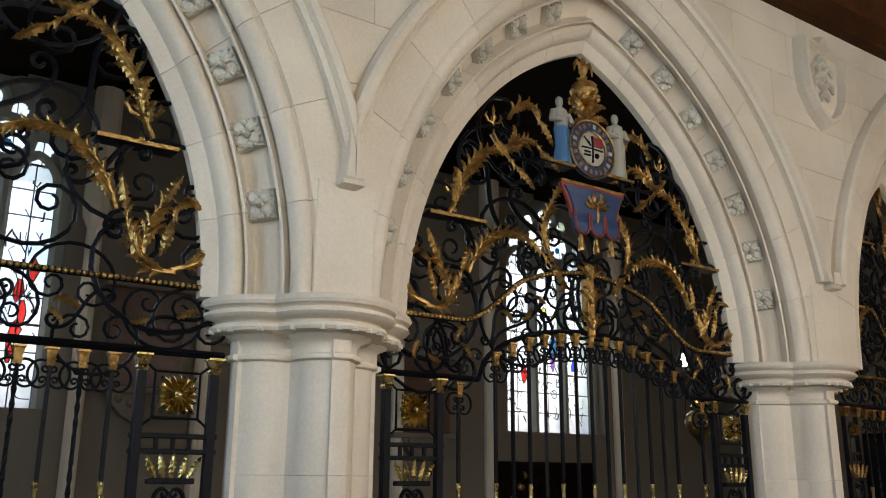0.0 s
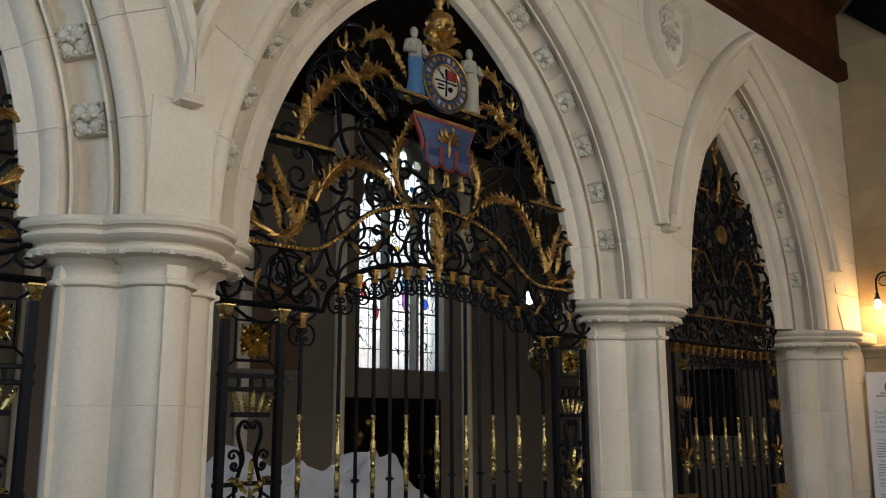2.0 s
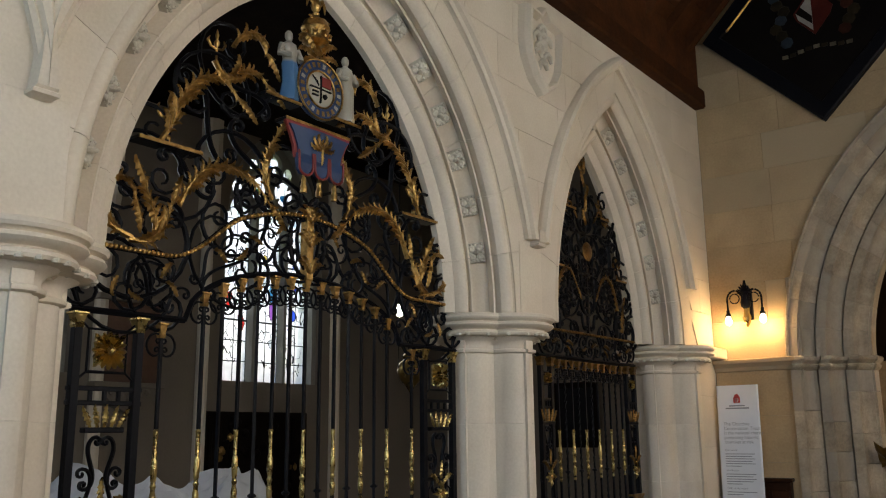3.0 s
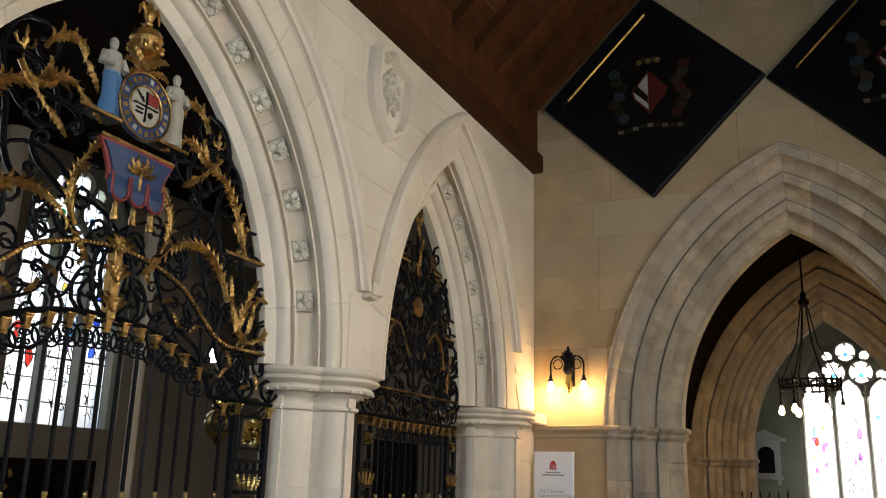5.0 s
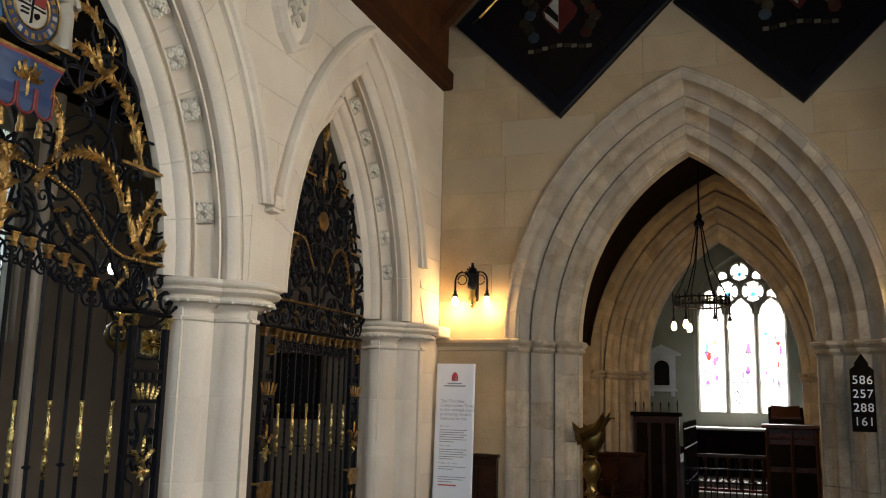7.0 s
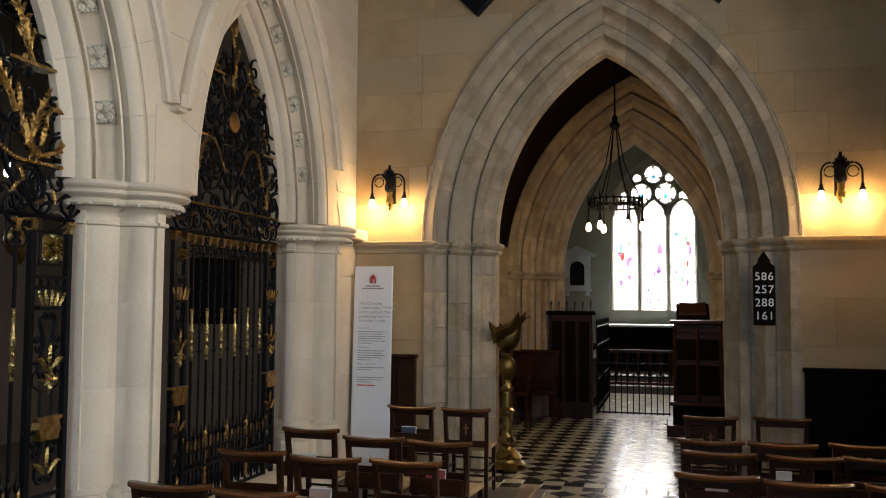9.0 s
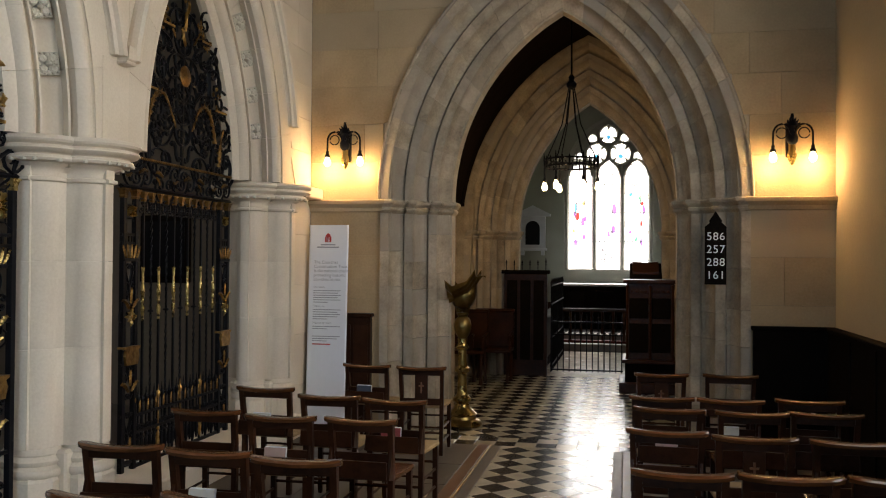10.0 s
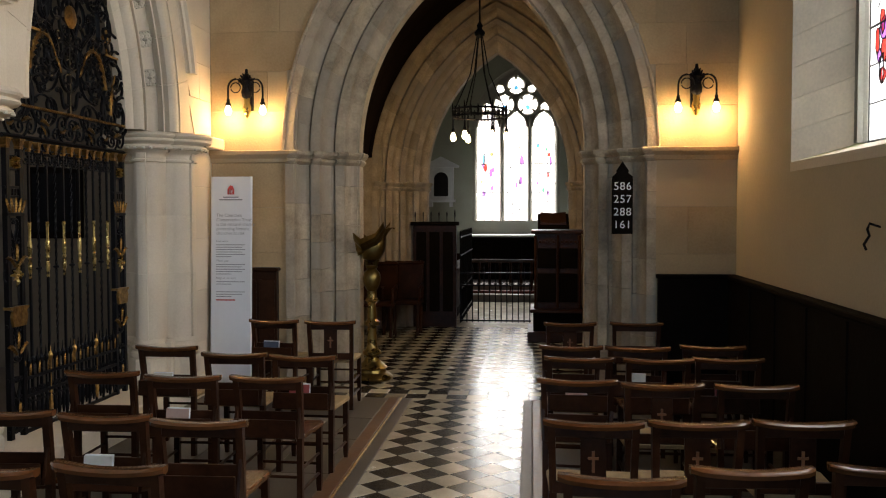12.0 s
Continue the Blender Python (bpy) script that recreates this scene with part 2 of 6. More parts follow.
def ashlar(to, u0, u1, z0, z1, course, length, low, mat, parent, seed, edges=(), name="stone", skip=None):
    """Coursed blocks on a wall's face, cut along the curve low(u)."""
    rnd = random.Random(seed)
    rows = max(1, round((z1 - z0) / course))
    h = (z1 - z0) / rows
    for k in range(rows):
        za, zb = z0 + k * h, z0 + (k + 1) * h
        u = u0
        first = True
        while u < u1 - .02:
            L = length * rnd.uniform(.7, 1.35) * (.55 if first and k % 2 else 1)
            first = False
            ub = min(u + L, u1)
            if u1 - ub < .2:
                ub = u1
            if skip and skip(u, ub, za, zb):
                u = ub
                continue
            us = sorted({u, ub, *[u + (ub - u) * i / 8 for i in range(1, 8)], *[e for e in edges if u < e < ub]})
            run = []
            for q in us + [None]:
                lo = low(q) if q is not None and low else za
                if q is not None and max(lo, za) < zb - .012:
                    run.append((q, max(lo, za)))
                    continue
                if len(run) > 1:
                    flat = all(abs(w - za) < 1e-6 for _, w in run)
                    pts = [run[0], run[-1]] if flat else run
                    out = pts + [(run[-1][0], zb), (run[0][0], zb)]
                    cu, cz = sum(p[0] for p in out) / len(out), sum(p[1] for p in out) / len(out)
                    rings = []
                    for e, d in ((.0009, .014), (.0009, .0025), (.0035, 0.0)):
                        rings.append([to(p[0] + math.copysign(min(e, abs(cu - p[0])), cu - p[0]), p[1] + math.copysign(min(e, abs(cz - p[1])), cz - p[1]), d) for p in out])
                    Mesh().loft(rings).build(name, mat, parent)
                run = []
            u = ub

# ---------------- the building ----------------
ZS = 2.545
A1 = Arch(-9.35, ZS, 1.32, .76)
A2 = Arch(-5.61, ZS, 1.32, .76)
A3 = Arch(-2.05, ZS, .84, 1.42)
A0 = Arch(-13.09, ZS, 1.32, .76)
BAYS = [(A0, -14.5, -11.22), (A1, -11.22, -7.48), (A2, -7.48, -3.66), (A3, -3.66, -.52)]
C1 = Arch(2.63, 2.43, 1.19, 1.17)
C2 = Arch(2.74, 2.28, 1.12, 1.31)


def wall_core(name, to, us, low, high, d0, d1, mat, label):
    """A solid wall of columns between low(u) and high(u)."""
    m = Mesh()
    rings = []
    for u, side in us:
        lo, hi = low(u, side), high(u)
        rings.append([to(u, lo, d0), to(u, hi, d0), to(u, hi, d1), to(u, lo, d1)])
    m.loft(rings)
    return structure(m.build(name, mat, None), label, "wall")


def steps(a, b, n):
    return [a + (b - a) * i / n for i in range(n + 1)]


def jumps(us, cuts):
    """Sample places along a wall, doubled at the jambs of an opening."""
    out = []
    for u in sorted(set(us) | set(cuts)):
        out += [(u, -1), (u, 1)] if u in cuts else [(u, 0)]
    return out


def bay_low(u):
    for a, y0, y1 in BAYS:
        if y0 <= u <= y1:
            return max(a.low(u, .64), ZS)
    return 0.0


# arcade wall
us = jumps([u for a, y0, y1 in BAYS for u in steps(y0, y1, 26)] + [0.0], [-.52])
wall_north = wall_core("wall_north", on_north, us, lambda u, s: 0.0 if u > -.52 or (u == -.52 and s > 0) else bay_low(u), lambda u: 6.1, .012, .70, WJOINT,
                       "cream limestone arcade wall with three pointed arches")
WAVE = [(0, 0), (.004, -.014), (.02, -.012), (.028, .012), (.055, .030), (.09, .030), (.118, .012), (.128, -.03), (.138, -.055), (.147, -.03), (.153, -.010), (.166, -.010), (.168, -.108), (.318, -.108), (.32, -.012), (.332, -.010),
        (.337, -.044), (.347, -.05), (.356, -.012), (.37, .006), (.40, .012), (.43, .0), (.455, -.02), (.50, -.008), (.53, -.008)]
RING = [(.66, 0), (.45, 0)] + [(.42 - q * .795 - n * .606, q * .606 - n * .795) for q, n in WAVE] + [(0, .33), (0, .38), (.2, .52), (.4, .6), (.66, .69)]
for a, y0, y1 in BAYS[1:]:
    voussoirs(a, RING, on_north, 7 if a is not A3 else 6, WHITE, wall_north, lim=(y0, y1), steps=5)

# carved square flowers in the hollow of the arches
fl = Mesh()
fl.add([(-.062, -.062, 0), (.062, -.062, 0), (.062, .062, 0), (-.062, .062, 0), (-.058, -.058, .022), (.058, -.058, .022), (.058, .058, .022), (-.058, .058, .022)],
       [(4, 5, 6, 7), (0, 1, 5, 4), (1, 2, 6, 5), (2, 3, 7, 6), (3, 0, 4, 7)])
for i in range(4):
    a = math.tau * (i + .5) / 4
    for s, k, r in ((.036, .015, .027),):
        b = a + (0 if s == .036 else (.5 if r == .014 and len(fl.v) % 2 else -.5))
        fl.lathe((s * math.cos(b), s * math.sin(b), .02), [(r, 0), (r * .9, k * .5), (r * .45, k * .8), (.002, k * .75)], 7)
    b = math.tau * i / 4
    fl.lathe((.046 * math.cos(b), .046 * math.sin(b), .02), [(.016, 0), (.012, .009), (.001, .012)], 6)
for i in range(16):
    a = math.tau * (i + .25) / 16
    q = .058 / max(abs(math.cos(a)), abs(math.sin(a))) * .88
    fl.lathe((q * math.cos(a), q * math.sin(a), .02), [(.009, 0), (.008, .008), (.001, .011)], 5)
fl.lathe((0, 0, .02), [(.016, 0), (.015, .02), (.007, .032), (.001, .033)], 8)
flower = fl.build("fleuron", CARVED, wall_north, "carved square limestone flower")
flower_data = flower.data
bpy.data.objects.remove(flower)
for a, y0, y1 in BAYS[1:]:
    rr, start, pitch = a.R + .262, 11.0, 8.43 if a is not A3 else 7.8
    end = math.degrees(math.acos(a.d / rr)) - 3
    for side in (-1, 1):
        k = 0
        while start + k * pitch < end:
            th = radians(start + k * pitch)
            u, w = a.c + side * (rr * math.cos(th) - a.d), a.zs + rr * math.sin(th)
            o = new("fleuron", flower_data)
            er = Vector((0, side * math.cos(th), math.sin(th)))
            nn = (Vector((.795, 0, 0)) - er * .606).normalized()
            et = nn.cross(er).normalized()
            ev = et.cross(nn)
            o.matrix_world = Matrix(((ev.x, et.x, nn.x, -.217 - .026 * nn.x), (ev.y, et.y, nn.y, u - .026 * nn.y), (ev.z, et.z, nn.z, w - .026 * nn.z), (0, 0, 0, 1)))
            o.matrix_world = o.matrix_world @ Matrix.Diagonal((1.2, 1.2, 2.0, 1))
            o.parent = wall_north
            k += 1

for cy in (-7.48, -3.66):
    Mesh().box(-.66, -.05, cy - .09, cy + .09, ZS, 3.5).build("springer_core", WHITE, wall_north)
    Mesh().box(-.06, .0045, cy - .15, cy + .15, ZS + .002, 3.10, .003).build("springer_face", WHITE, wall_north)
# hood moulds with their stops, and the wall's blocks
HOOD = [(.618, .01), (.622, -.02), (.612, -.045), (.632, -.06), (.645, -.052), (.655, -.082), (.69, -.088), (.712, -.07), (.725, -.03), (.725, .004)]
for a, y0, y1 in BAYS[1:]:
    for side in (-1, 1):
        rings = []
        end = .0
        for s in range(25):
            ring = []
            for r, d in HOOD:
                f0 = math.asin((3.12 - ZS) / (a.R + r)) / math.acos(a.d / (a.R + r))
                u, w = a.point(side, r, f0 + (1 - f0) * s / 24)
                ring.append(on_north(min(max(u, y0), y1), w, d))
            rings.append(ring if side > 0 else ring[::-1])
        Mesh().loft(rings).build("hood_mould", WHITE, wall_north)
for cy, zt in ((-11.22, 3.45), (-7.48, 3.42), (-3.60, 3.22)):
    Mesh().loft([[(-.06, cy - e, z), (x, cy - e, z), (x, cy + e, z), (-.06, cy + e, z)] for x, e, z in ((.03, .035, 3.072), (.075, .058, 3.08), (.082, .06, 3.094), (.07, .05, 3.102), (.084, .046, 3.112), (.084, .036, 3.20), (.07, .022, zt - .05), (.03, .006, zt))]).build("hood_stop", WHITE, wall_north)
ashlar(on_north, -11.22, 0, ZS + .02, 6.1, .36, .85, lambda u: bay_low(u) + .02 if u < -.52 else 0, WHITE, wall_north, 3)
ashlar(on_north, -.52, 0, 0, ZS + .02, .5, .8, None, WHITE, wall_north, 4)


def lobes(cy, add, cx=-.35, off=.205):
    """Plan of a clustered pier: four filleted shafts."""
    r = .137 + add
    pts = []
    for q in range(4):
        a0 = q * math.pi / 2
        e = .019 if add < .03 else 0
        for deg in (-92, -76, -60, -45, -30, -17, -16, -8, 0, 8, 16, 17, 30, 45, 60, 76, 92):
            b = radians(deg)
            rr = r + (.024 if abs(deg) <= 16 and add < .03 else 0)
            x, y = off + rr * math.cos(b), rr * math.sin(b)
            pts.append((cx + x * math.cos(a0) - y * math.sin(a0), cy + x * math.sin(a0) + y * math.cos(a0)))
        g = .150 if add < .03 else .70 * (off + r * .55)
        pts.append((cx + g * (math.cos(a0) - math.sin(a0)), cy + g * (math.sin(a0) + math.cos(a0))))
    return pts


def pier(cy, label):
    p = thing("pier", (-.35, cy, 0), label, "pier", "arcade piers", "structure")

    def section(rows):
        return [[(x, y, z) for x, y in lobes(cy, add)] for add, z in rows]

    Mesh().box(-.35 - .22, -.35 + .22, cy - .22, cy + .22, 0, .58, .02).build("plinth", WHITE, p)
    for q in range(4):
        ax, ay = -.35 + .205 * math.cos(q * math.pi / 2), cy + .205 * math.sin(q * math.pi / 2)
        octo = lambda r, z: [(ax + r * math.cos(radians(22.5 + 45 * k)), ay + r * math.sin(radians(22.5 + 45 * k)), z) for k in range(8)]
        Mesh().loft([octo(.205, 0), octo(.205, .215), octo(.188, .24), octo(.188, .40), octo(.175, .425)]).build("shaft_plinth", WHITE, p)
        Mesh().lathe((ax, ay, .42), [(.17, 0), (.184, .012), (.189, .035), (.184, .055), (.167, .066), (.158, .075), (.170, .088), (.172, .105), (.158, .12), (.150, .135), (.154, .145), (.140, .18)], 20).build("shaft_base", WHITE, p, smooth=True)
    z = .60
    for h in (.62, .55, .499):
        Mesh().loft(section([(-.0012, z + .0005), (0, z + .002), (0, z + h - .002), (-.0012, z + h - .0005)])).build("drum", WHITE, p, smooth=True)
        z += h
    Mesh().loft(section([(0, 2.268), (.026, 2.275), (.029, 2.285), (.026, 2.296), (.005, 2.302), (.006, 2.33), (.03, 2.36), (.07, 2.377), (.075, 2.385)])).build("bell", WHITE, p, smooth=True)
    Mesh().loft(section([(.075, 2.383), (.135, 2.39), (.145, 2.405), (.14, 2.42), (.115, 2.43), (.12, 2.437), (.17, 2.447), (.185, 2.462), (.178, 2.478), (.15, 2.486), (.155, 2.492),
                         (.185, 2.50), (.195, 2.515), (.19, 2.53), (.175, 2.542)])).build("abacus", WHITE, p, smooth=True)
    ring = lobes(cy, .135)
    d = Mesh()
    for i in range(0, len(ring), 2):
        x, y = ring[i]
        d.lathe((x, y, 2.392), [(.004, -.012), (.016, -.008), (.018, .004), (.01, .014), (.002, .016)], 6)
    d.build("carved_band", CARVED, p, smooth=True)
    return p


for cy in (-11.22, -7.48, -3.73, -.52):
    pier(cy, "clustered cream limestone pier with moulded capital" if cy < -.6 else "half pier of cream limestone against the wall")
Mesh().box(-.62, .14, -.50, -.0, 2.43, 2.545, .012).build("string_course", WHITE, wall_north)
structure(Mesh().box(-.72, .06, -11.2, -.2, -.02, .2, .012).build("plinth_course", WHITE), "white stone plinth under the iron screens", "plinth")

# chancel arch wall
gable = lambda u: min(8.8, 6.0 + .98 * (min(u, 5.25 - u) - .05)) + .1
e0, e1 = C1.c - (C1.a + .64), C1.c + (C1.a + .64)
us = jumps(steps(0, 5.25, 20) + steps(e0, e1, 30), [e0, e1])
wall_east = wall_core("wall_east", on_east, us, lambda u, s: max(C1.low(u, .64), 0) if (e0 < u < e1 or (u == e0 and s > 0) or (u == e1 and s < 0)) else 0.0, gable, .012, .9, JOINT,
                      "ochre sandstone wall round a tall pointed arch")
wall_east["label"] = "ochre sandstone wall round a tall pointed arch"


def low_east(u):
    return C1.low(u, .66) if C1.low(u, .66) > 0 else 0


ashlar(on_east, 0, 5.25, 2.43, 8.43, .40, 1.0, low_east, SAND, wall_east, 11, edges=(C1.c - C1.a - .661, C1.c + C1.a + .661))
for x0, x1 in ((0, C1.c - C1.a - .66), (C1.c + C1.a + .66, 5.25)):
    ashlar(on_east, x0, x1, 0, 2.31, .46, .8, None, SAND, wall_east, 12)


def moulded(ro, ri, d0, depth, back):
    """Section of one order of an arch: a flat face, a quirk, a hollow chamfer and a second quirk."""
    w = ro - ri
    r0, r1, d = ro - .40 * w, ri + .10 * w, d0 + .022
    hollow = [(r0 - .02 * w - (r0 - .02 * w - r1) * (1 - math.cos(a)), d + (depth - .022) * math.sin(a)) for a in [math.pi / 2 * k / 5 for k in range(6)]]
    return [(ro, d0), (r0, d0), (r0, d)] + hollow + [(r1, d0 + depth + .025), (ri, d0 + depth + .025), (ri, back), (ro, back)]


ORDERS = [moulded(.66, .44, -.03, .21, .3), moulded(.44, .22, .15, .21, .5), moulded(.22, 0, .33, .16, .72),
          [(.66, .70), (.3, .70), (.12, .72), (.05, .8), (.05, .9), (.66, .9)]]
LABEL = [(.695, .004), (.695, -.03), (.682, -.05), (.665, -.045), (.655, -.025), (.655, .004)]


def arch_with_jambs(arch, orders, to, wall, counts, imp, mat):
    rnd = random.Random(5)
    for prof, n in zip(orders, counts):
        voussoirs(arch, prof, to, n, mat, wall, steps=4, gap=.0025)
        for side in (-1, 1):
            z = 0.0
            while z < imp - .01:
                h = min(rnd.uniform(.24, .42), imp - z)
                if imp - z - h < .12:
                    h = imp - z
                rings = []
                for zz, e in ((z + .0015, .004), (z + .006, 0), (z + h - .006, 0), (z + h - .0015, .004)):
                    ring = [to(arch.c + side * (arch.a + r + (e if r < .6 else 0)), zz, d + e * .5) for r, d in prof]
                    rings.append(ring if side < 0 else ring[::-1])
                Mesh().loft(rings).build("jamb_stone", mat, wall)
                z += h
    for side in (-1, 1):
        for prof in orders:
            rings = []
            for zz, e in ((imp, 0), (imp + .03, .03), (imp + .05, .035), (imp + .065, .02), (imp + .10, .055), (arch.zs - .015, .06), (arch.zs, .05)):
                ring = [to(arch.c + side * (arch.a + max(r - e, -e)), zz, d - e if d < .6 else d) for r, d in prof]
                rings.append(ring if side < 0 else ring[::-1])
            Mesh().loft(rings).build("impost", mat, wall)


arch_with_jambs(C1, ORDERS, on_east, wall_east, (12, 11, 10, 7), 2.29, DRESSED)
voussoirs(C1, LABEL, on_east, 9, DRESSED, wall_east, name="hood_mould", gap=.002)
STRING = [(0, 2.30), (-.02, 2.31), (-.03, 2.345), (-.055, 2.37), (-.075, 2.385), (-.08, 2.42), (-.07, 2.43), (0, 2.435)]
for x0, x1 in ((0, C1.c - C1.a - .60), (C1.c + C1.a + .60, 5.25)):
    Mesh().loft([[(x, d, z) for d, z in STRING] for x in (x0, x1)]).build("string_course", SAND, wall_east)

# tower bay, inner arch and chancel
at_inner = lambda u, w, d: (u, 4.5 + d, w)
f0, f1 = C2.c - (C2.a + .76), C2.c + (C2.a + .76)
us = jumps(steps(-.2, 5.4, 16) + steps(f0, f1, 24), [f0, f1])
wall_inner = wall_core("wall_inner", at_inner, us, lambda u, s: max(C2.low(u, .76), 0) if (f0 < u < f1 or (u == f0 and s > 0) or (u == f1 and s < 0)) else 0.0, lambda u: 6.6, .0, .9, DRESSED,
                       "sandstone wall with the inner pointed arch")
INNER = [moulded(.78, .585, -.01, .21, .3), moulded(.585, .39, .15, .21, .5), moulded(.39, .195, .31, .21, .66), moulded(.195, 0, .47, .16, .9)]
arch_with_jambs(C2, INNER, at_inner, wall_inner, (13, 12, 11, 10), 2.14, DRESSED)
for nm, x0, x1 in (("wall_tower_north", -.1, .25), ("wall_tower_south", 5.05, 5.4)):
    structure(Mesh().box(x0, x1, .9, 4.5, 0, 6.6).build(nm, SAND), "rough sandstone wall of the bay behind the arch", "wall")
for side in (-1, 1):
    line = [C2.point(side, .80, .114 + .886 * k / 12) for k in range(13)]
    over = [C2.point(side, .92, .114 + .886 * k / 12) for k in range(13)]
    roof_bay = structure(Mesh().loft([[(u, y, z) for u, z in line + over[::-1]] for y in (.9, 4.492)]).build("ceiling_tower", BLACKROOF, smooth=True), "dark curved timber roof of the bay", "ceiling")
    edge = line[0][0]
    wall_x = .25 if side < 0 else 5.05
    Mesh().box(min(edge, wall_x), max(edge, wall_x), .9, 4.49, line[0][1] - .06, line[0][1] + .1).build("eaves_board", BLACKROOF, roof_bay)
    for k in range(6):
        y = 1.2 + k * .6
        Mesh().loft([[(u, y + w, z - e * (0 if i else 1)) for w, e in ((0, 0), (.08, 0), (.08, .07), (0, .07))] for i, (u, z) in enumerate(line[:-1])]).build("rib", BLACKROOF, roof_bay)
for nm, x0, x1 in (("wall_chancel_north", .15, .5), ("wall_chancel_south", 5.0, 5.35)):
    structure(Mesh().box(x0, x1, 5.4, 12.0, 0, 6.6).build(nm, CHANCEL), "grey green limewashed chancel wall", "wall")
structure(Mesh().box(.1, 5.4, 5.4, 12.4, 6.5, 6.65).build("ceiling_chancel", OAKDARK), "dark boarded chancel ceiling", "ceiling")
WE = Arch(2.905, 3.75, 1.03, .55)


def window_wall(name, to, u0, u1, z1, wins, d0, d1, mat, label):
    """A wall with pointed window openings: [(arch, sill)]."""
    cuts = [c for a, s in wins for c in (a.c - a.a, a.c + a.a)]
    us = jumps(steps(u0, u1, 8) + [u for a, s in wins for u in steps(a.c - a.a, a.c + a.a, 24)], cuts)
    inside = lambda u, s: next((q for q in wins if (q[0].c - q[0].a < u < q[0].c + q[0].a) or (u == q[0].c - q[0].a and s > 0) or (u == q[0].c + q[0].a and s < 0)), None)
    m = Mesh()
    for lo, hi in (("floor", "sill"), ("head", "top")):
        run = []
        rings = []
        for u, s in us:
            q = inside(u, s)
            mid = (1.6 if q is None else q[1]) if lo == "floor" else (1.6 if q is None else max(q[0].low(u, 0), q[0].zs))
            a, b = (0, mid) if lo == "floor" else (mid, z1)
            rings.append([to(u, a, d0), to(u, b, d0), to(u, b, d1), to(u, a, d1)])
        m.loft(rings)
    return structure(m.build(name, mat), label, "wall")


at_end = lambda u, w, d: (u, 12.0 + d, w)
window_wall("wall_chancel_east", at_end, .1, 5.4, 6.6, [(WE, 1.62)], 0, .5, CHANCEL, "grey green limewashed wall with the east window")
at_chapel = lambda u, w, d: (-4.0 - d, u, w)
CHW = [Arch(yc, 4.05, .72, .55) for yc in (-8.67, -5.72, -2.62)]
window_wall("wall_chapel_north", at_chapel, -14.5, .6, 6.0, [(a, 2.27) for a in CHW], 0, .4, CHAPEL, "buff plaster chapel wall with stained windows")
for y in (-7.75, -6.75, -4.75, -3.6, -1.7):
    structure(Mesh().lathe((-3.97, y, .16), [(.12, 0), (.12, .3), (.07, .36), (.065, .4), (.065, 3.6), (.11, 3.7), (.12, 3.8), (.12, 5.2)], 10).build("wall_shaft", WHITE), "slender pale stone wall shaft in the chapel", "shaft")
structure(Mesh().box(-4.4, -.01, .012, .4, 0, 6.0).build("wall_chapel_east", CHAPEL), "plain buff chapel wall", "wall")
structure(Mesh().box(-4.4, -.35, -14.5, .4, .0, .16).build("floor_chapel", FLAG), "grey stone chapel floor", "floor")
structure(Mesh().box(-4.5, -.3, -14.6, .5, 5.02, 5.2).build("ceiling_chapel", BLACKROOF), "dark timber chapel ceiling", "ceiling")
at_west = lambda u, w, d: (u, -14.5 - d, w)
# Assumed west window, added as an opening for the cool fill lamp.
WW = Arch(2.62, 4.1, 1.3, .8)
window_wall("wall_west", at_west, -4.5, 5.9, 9.2, [(WW, 1.9)], 0, .4, PLASTER, "plain plaster west wall with one added window, unseen")
SPLAY = material("pale splay stone", (.74, .67, .54), .8, vary=.14, grain=45, blotch=2.5, bump=.15)
SW = [Arch(yc, 3.6, 1.2, .9) for yc in SOUTH]
window_wall("wall_south", on_south, -14.5, .012, 6.1, [(a, 2.17) for a in SW], 0, .06, PLASTER, "cream plastered south wall with deep window splays")
for a in SW:
    rings = []
    for k in range(25):
        ring = []
        for half, d in ((1.2, 0), (.78, .35), (.78, .8), (1.5, .8), (1.5, 0.06), (1.2, .06)):
            b = Arch(a.c, 3.6 if half != .78 else 3.75, half, .9 if half != .78 else .5)
            if k < 6:
                u, w = b.c - half, 2.17 + (b.zs - 2.17) * k / 6 if half != .78 else 2.28 + (b.zs - 2.28) * k / 6
            elif k > 18:
                u, w = b.c + half, 2.17 + (b.zs - 2.17) * (24 - k) / 6 if half != .78 else 2.28 + (b.zs - 2.28) * (24 - k) / 6
            else:
                u, w = b.point(-1 if k <= 12 else 1, 0, (k - 6) / 6 if k <= 12 else (18 - k) / 6)
            ring.append(on_south(u, w, d))
        rings.append(ring)
    splay = structure(Mesh().loft([[on_south(a.c + q, w, d) for q, w in ((-.6, 2.2), (-.6, 2.22), (.6, 2.22), (.6, 2.2))] for d in (.36, .38)]).build("window_splay", WHITE), "pale stone splay of a deep window", "window reveal")
    for ra, rb in zip(rings, rings[1:]):
        Mesh().loft([[tuple(Vector(p).lerp(Vector(q), f)) for p, q in zip(ra, rb)] for f in (.006, .994)]).build("splay_stone", SPLAY, splay)
    rings = [[on_south(a.c + s * h, z, d) for s, h, z, d in ((-1, 1.2, 2.17, -.004), (1, 1.2, 2.17, -.004), (1, .78, 2.28, .40), (-1, .78, 2.28, .40))],
             [on_south(a.c + s * h, z, d) for s, h, z, d in ((-1, 1.2, 2.10, -.004), (1, 1.2, 2.10, -.004), (1, .78, 2.10, .40), (-1, .78, 2.10, .40))]]
    structure(Mesh().loft(rings).build("window_sill", WHITE), "sloping pale stone window sill", "window sill")

